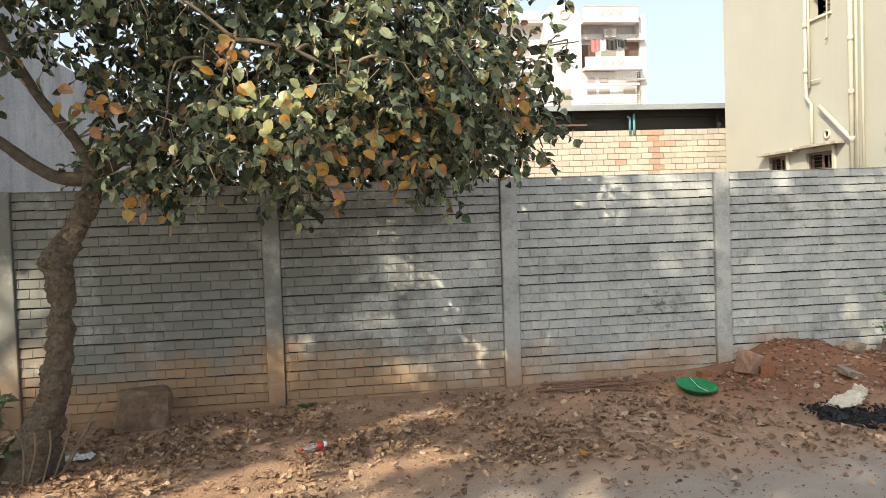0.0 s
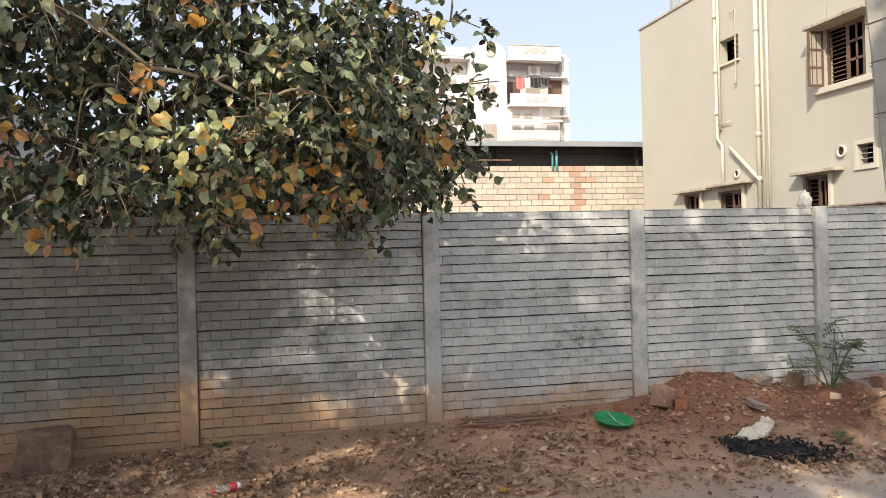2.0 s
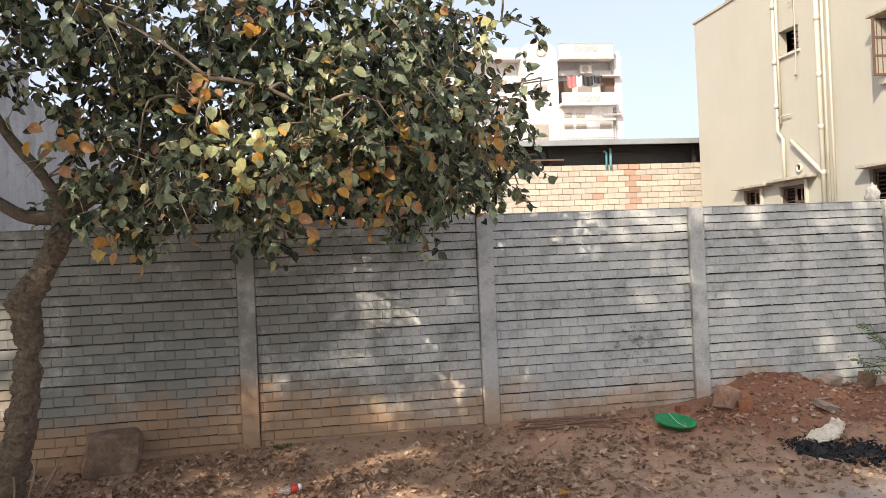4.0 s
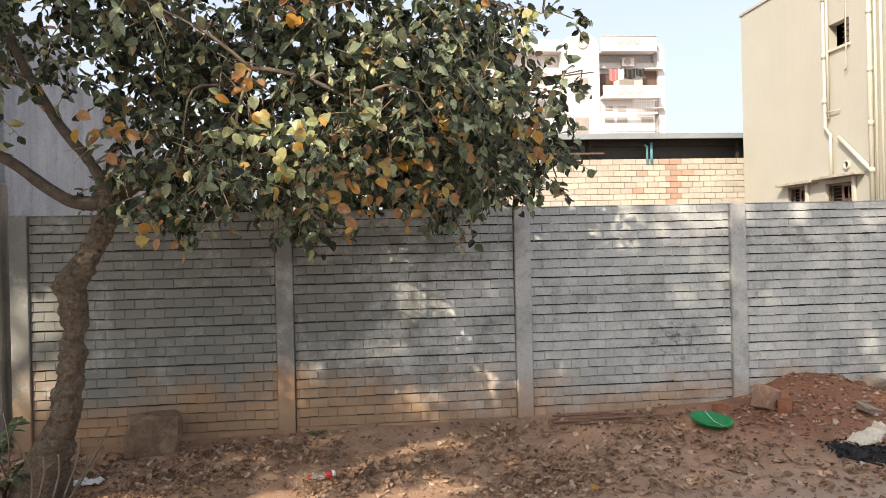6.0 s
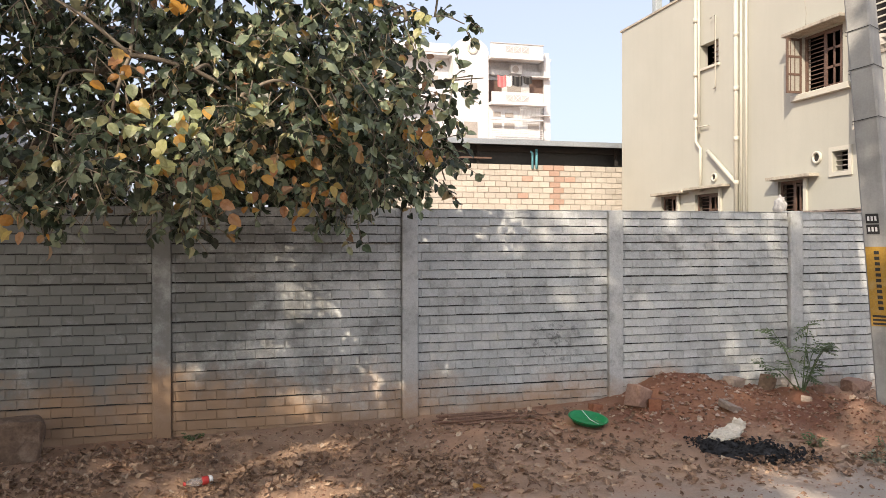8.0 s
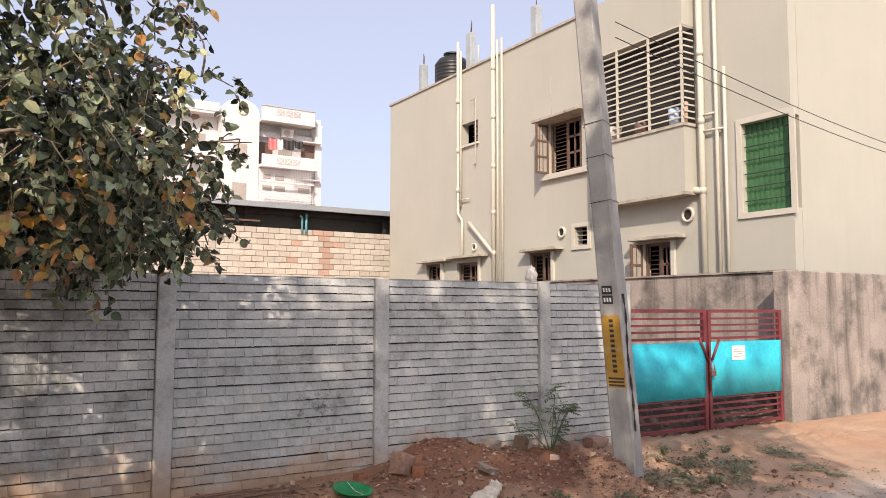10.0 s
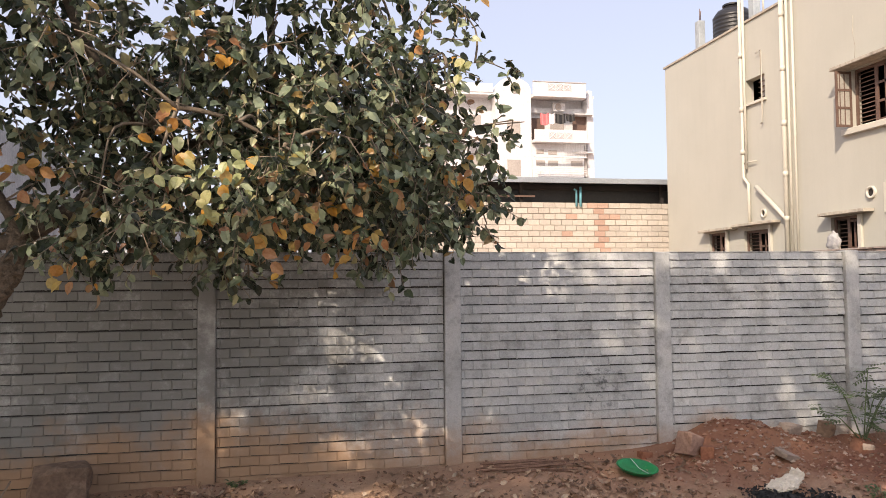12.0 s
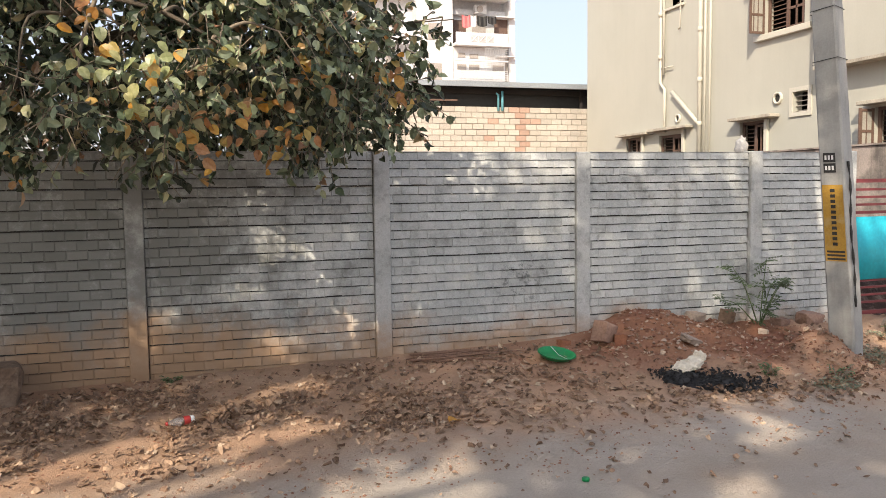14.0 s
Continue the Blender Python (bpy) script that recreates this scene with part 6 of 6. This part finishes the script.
    for k in range(5):
        bm = bmesh.new()
        x, y = 2.12 + 0.07 * k, -1.44 + 0.03 * k
        zz = ground_z(x, y) + 0.035
        tube(bm, [(x, y, zz), (x + 0.08, y - 0.02 + 0.02 * k, zz + 0.012), (x + 0.16, y - 0.06 + 0.03 * k, zz)], 0.004, 5)
        solid("charred_stick", bm, ASH, "thin charred stick on the ash", "stick", group="charred sticks")
    # crumpled sack on the ash: a flat, folded bag with its open neck raised
    bm = bmesh.new()
    nu, nv = 26, 20
    ring = []
    for i in range(nu + 1):
        u = i / nu
        wide = 0.035 + 0.075 * math.sin(math.pi * min(1.0, 0.18 + u * 0.8)) + (0.03 * (u - 0.8) / 0.2 if u > 0.8 else 0)
        tall = 0.012 + 0.042 * math.sin(math.pi * (0.1 + 0.75 * u)) + (0.02 if u > 0.9 else 0)
        rise = 0.075 * max(0.0, u - 0.55) ** 1.5 / 0.3
        row = []
        for j in range(nv):
            a = 2 * math.pi * j / nv
            q = Vector((u * 4, math.cos(a) * 1.3, math.sin(a) * 1.3))
            fold = 1 + 0.5 * abs(noise.noise(q * 1.7)) - 0.35 * abs(noise.noise(q * 3.5 + Vector((3, 1, 0))))
            row.append(bm.verts.new((-0.16 + 0.34 * u + 0.012 * noise.noise(q * 2.5), wide * fold * math.cos(a), max(0.0, tall * (1 + math.sin(a)) * fold * 0.8) + rise)))
        ring.append(row)
    for p, q in zip(ring, ring[1:]):
        for j in range(nv):
            bm.faces.new((p[j], p[(j + 1) % nv], q[(j + 1) % nv], q[j]))
    bm.faces.new(list(reversed(ring[0])))
    bm.transform(Matrix.Translation((2.24, -1.12, ground_z(2.24, -1.12) + 0.012)) @ Matrix.Rotation(radians(16), 4, "Z") @ Matrix.Scale(0.85, 4))
    solid("sack", bm, SACK, "crumpled dirty white plastic sack on the ash", "sack").modifiers.new("thick", "SOLIDIFY").thickness = 0.003
    # bundle of dry sticks along the wall foot
    rnd = random.Random(14)
    for k in range(16):
        x, y = rnd.uniform(0.10, 0.40), rnd.uniform(-0.40, -0.18)
        ln, a = rnd.uniform(0.4, 0.8), rnd.uniform(-0.16, 0.1)
        bm = bmesh.new()
        pts = []
        for i in range(5):
            u = i / 4
            px, py = x + ln * u, y + ln * u * a + 0.015 * math.sin(u * 5 + k)
            pts.append((px, py, ground_z(px, py) + 0.010 + 0.007 * (k % 6) + 0.008 * math.sin(u * 3.1)))
        tube(bm, pts, [0.008, 0.008, 0.007, 0.005, 0.003], 5)
        solid("dry_stick", bm, STICK, "thin dry stick lying by the wall", "stick", group="bundle of dry sticks")
    # crumpled paper by the trunk
    bm = bmesh.new()
    n = 8
    g = [[bm.verts.new((-3.28 + 0.2 * i / n, -0.98 + 0.12 * j / n, ground_z(-3.2, -0.92) + 0.02 + 0.03 * noise.noise(Vector((i * 0.5, j * 0.6, 1))) + 0.012 * (i % 2))) for i in range(n + 1)] for j in range(n + 1)]
    for j in range(n):
        for i in range(n):
            bm.faces.new((g[j][i], g[j][i + 1], g[j + 1][i + 1], g[j + 1][i]))
    solid("paper_scrap", bm, PAPER, "crumpled white and grey paper scrap by the trunk", "paper").modifiers.new("thick", "SOLIDIFY").thickness = 0.002
    # cloth bag hung in a ground-floor window of the house
    bm = bmesh.new()
    bmesh.ops.create_icosphere(bm, subdivisions=4, radius=1.0)
    for v in bm.verts:
        d = v.co.copy()
        w = 0.95 + 0.3 * noise.noise(d * 2.0) + 0.2 * abs(noise.noise(d * 4.5))
        v.co = Vector((9.98 + d.x * w * 0.09, 7.92 + d.y * w * (0.17 - 0.06 * d.z), 2.42 + d.z * w * 0.21))
    solid("cloth_bag", bm, BAGCLOTH, "white cloth bag hung outside a brown window", "bag", smooth=True)


build_small_things()


def build_weeds():
    rng = np.random.default_rng(44)

    def plant(name, x, y, h, stems, leafl, pairs, label, width=0.45, spread=0.5, mt=WEED, bare=0.0):
        z = ground_z(x, y)
        t = thing(name, (x, y, z), label, "plant")
        P, A, U, S = [], [], [], []
        for k in range(stems):
            a = rng.uniform(0, 6.28)
            top = Vector((x + spread * h * math.cos(a) * rng.uniform(0.3, 1.0), y + spread * h * 0.7 * math.sin(a) * rng.uniform(0.3, 1.0) - 0.02, z + h * rng.uniform(0.45, 1.0)))
            base = Vector((x, y, z - 0.03))
            mid = base.lerp(top, 0.55) + Vector((0, 0, 0.12 * h))
            line = smooth_path([base, mid, top], 6)
            bm = bmesh.new()
            tube(bm, line, [0.007 - 0.0045 * i / (len(line) - 1) for i in range(len(line))], 5)
            part("stem", bm, WEED if h > 0.3 else TWIG, t)
            for i in range(3, len(line)):
                for q in range(pairs):
                    if rng.uniform() < bare:
                        continue
                    go = (line[i] - line[i - 1]).normalized()
                    sd = Vector((go.y, -go.x, 0.15)).normalized() * (1 if q % 2 else -1)
                    fr = line[i] + go * 0.0
                    spray = sd * rng.uniform(0.4, 1.0) + Vector((rng.normal() * 0.4, rng.normal() * 0.4, rng.uniform(-0.3, 0.4)))
                    spray.normalize()
                    steps = 5 if pairs > 1 else 1
                    for m in range(steps):
                        pp = fr + spray * (0.02 + 0.028 * m)
                        for sg in (1, -1):
                            P.append(pp); A.append(Vector(spray) * 0.5 + spray.cross(Vector((0, 0, 1))) * sg + Vector((0, 0, -0.15)))
                            U.append((rng.normal() * 0.25, rng.normal() * 0.25 - 0.4, 1)); S.append(leafl * rng.uniform(0.7, 1.25))
        P, A, U, S = (np.array([tuple(v) for v in q]) if q is not S else np.array(q) for q in (P, A, U, S))
        o = new("foliage", leaf_mesh("foliage", mt, P, A, U, S, S * width, 0.2, 0.15))
        o.parent = t
        o.matrix_parent_inverse = Matrix.Translation(-Vector(t.location))
    plant("wild_sapling", 3.60, -0.32, 0.64, 6, 0.042, 2, "feathery green wild sapling growing by the wall", 0.42, 0.85, YOUNG, 0.45)
    plant("shrub", -3.78, -1.02, 0.50, 3, 0.075, 1, "young broad-leaved shoots beside the tree base", 0.6, 0.9)
    plant("shrub", -3.75, -1.25, 0.45, 6, 0.06, 1, "half-dry broad-leaved shoots beside the tree base", 0.7, 0.9, LEAF, 0.35)
    plant("shrub", -3.66, -1.05, 0.38, 6, 0.06, 1, "withered brown shoots beside the tree base", 0.8, 0.8, DRY, 0.3)
    for x, y, h in ((4.35, -1.25, 0.12), (4.75, -1.0, 0.12), (4.15, -1.65, 0.10), (5.2, -0.8, 0.12), (3.25, -1.62, 0.13), (2.85, -1.35, 0.11), (5.05, -1.35, 0.10), (4.55, -1.5, 0.1), (-1.72, -0.14, 0.05), (5.7, -0.7, 0.1), (4.9, -0.55, 0.1)):
        plant("weed", x, y, h, 5, 0.026, 1, "low dusty green weed on the verge", 0.55, 1.3)
    # creeping ground cover beside the pole and before the gate
    P, A, U, S = [], [], [], []
    while len(P) < 2600:
        x, y = rng.uniform(2.9, 6.4), rng.uniform(-2.0, -0.35)
        if noise.noise(Vector((x * 2.2, y * 3.2, 7.7))) < 0.12 or (x < 3.9 and y > -1.5) or x + 3 * (y + 2) < 3.4:
            continue
        a = rng.uniform(0, 6.28)
        P.append((x, y, ground_z(x, y) + rng.uniform(0.004, 0.05))); A.append((math.cos(a), math.sin(a), rng.uniform(-0.1, 0.6)))
        U.append((rng.normal() * 0.4, rng.normal() * 0.4 - 0.2, 1)); S.append(rng.uniform(0.016, 0.042))
    P, A, U, S = map(np.array, (P, A, U, S))
    tagged(new("ground_cover", leaf_mesh("ground_cover", CREEPER, P, A, U, S, S * 0.55, 0.3, 0.2)), "dusty grey-green creeping weeds on the verge", "weeds", kind="stuff")
    # bare shoots round the trunk
    for k in range(18):
        a = rng.uniform(2.2, 6.0) if k % 2 else rng.uniform(2.6, 4.2)
        x, y = -3.42 + 0.22 * math.cos(a), -1.1 + 0.2 * math.sin(a)
        bm = bmesh.new()
        p = Vector((x, y, ground_z(x, y) - 0.02))
        tip = p + Vector((0.25 * math.cos(a) + rng.normal() * 0.08, 0.2 * math.sin(a), rng.uniform(0.3, 0.6)))
        tube(bm, smooth_path([p, p.lerp(tip, 0.5) + Vector((0.03, 0, 0.05)), tip], 5), 0.006, 5)
        solid("bare_shoot", bm, TWIG, "thin bare shoot beside the trunk", "twig", group="bare shoots")


build_weeds()


# ---- pieces of the walls ----
build_precast()
build_blocks()
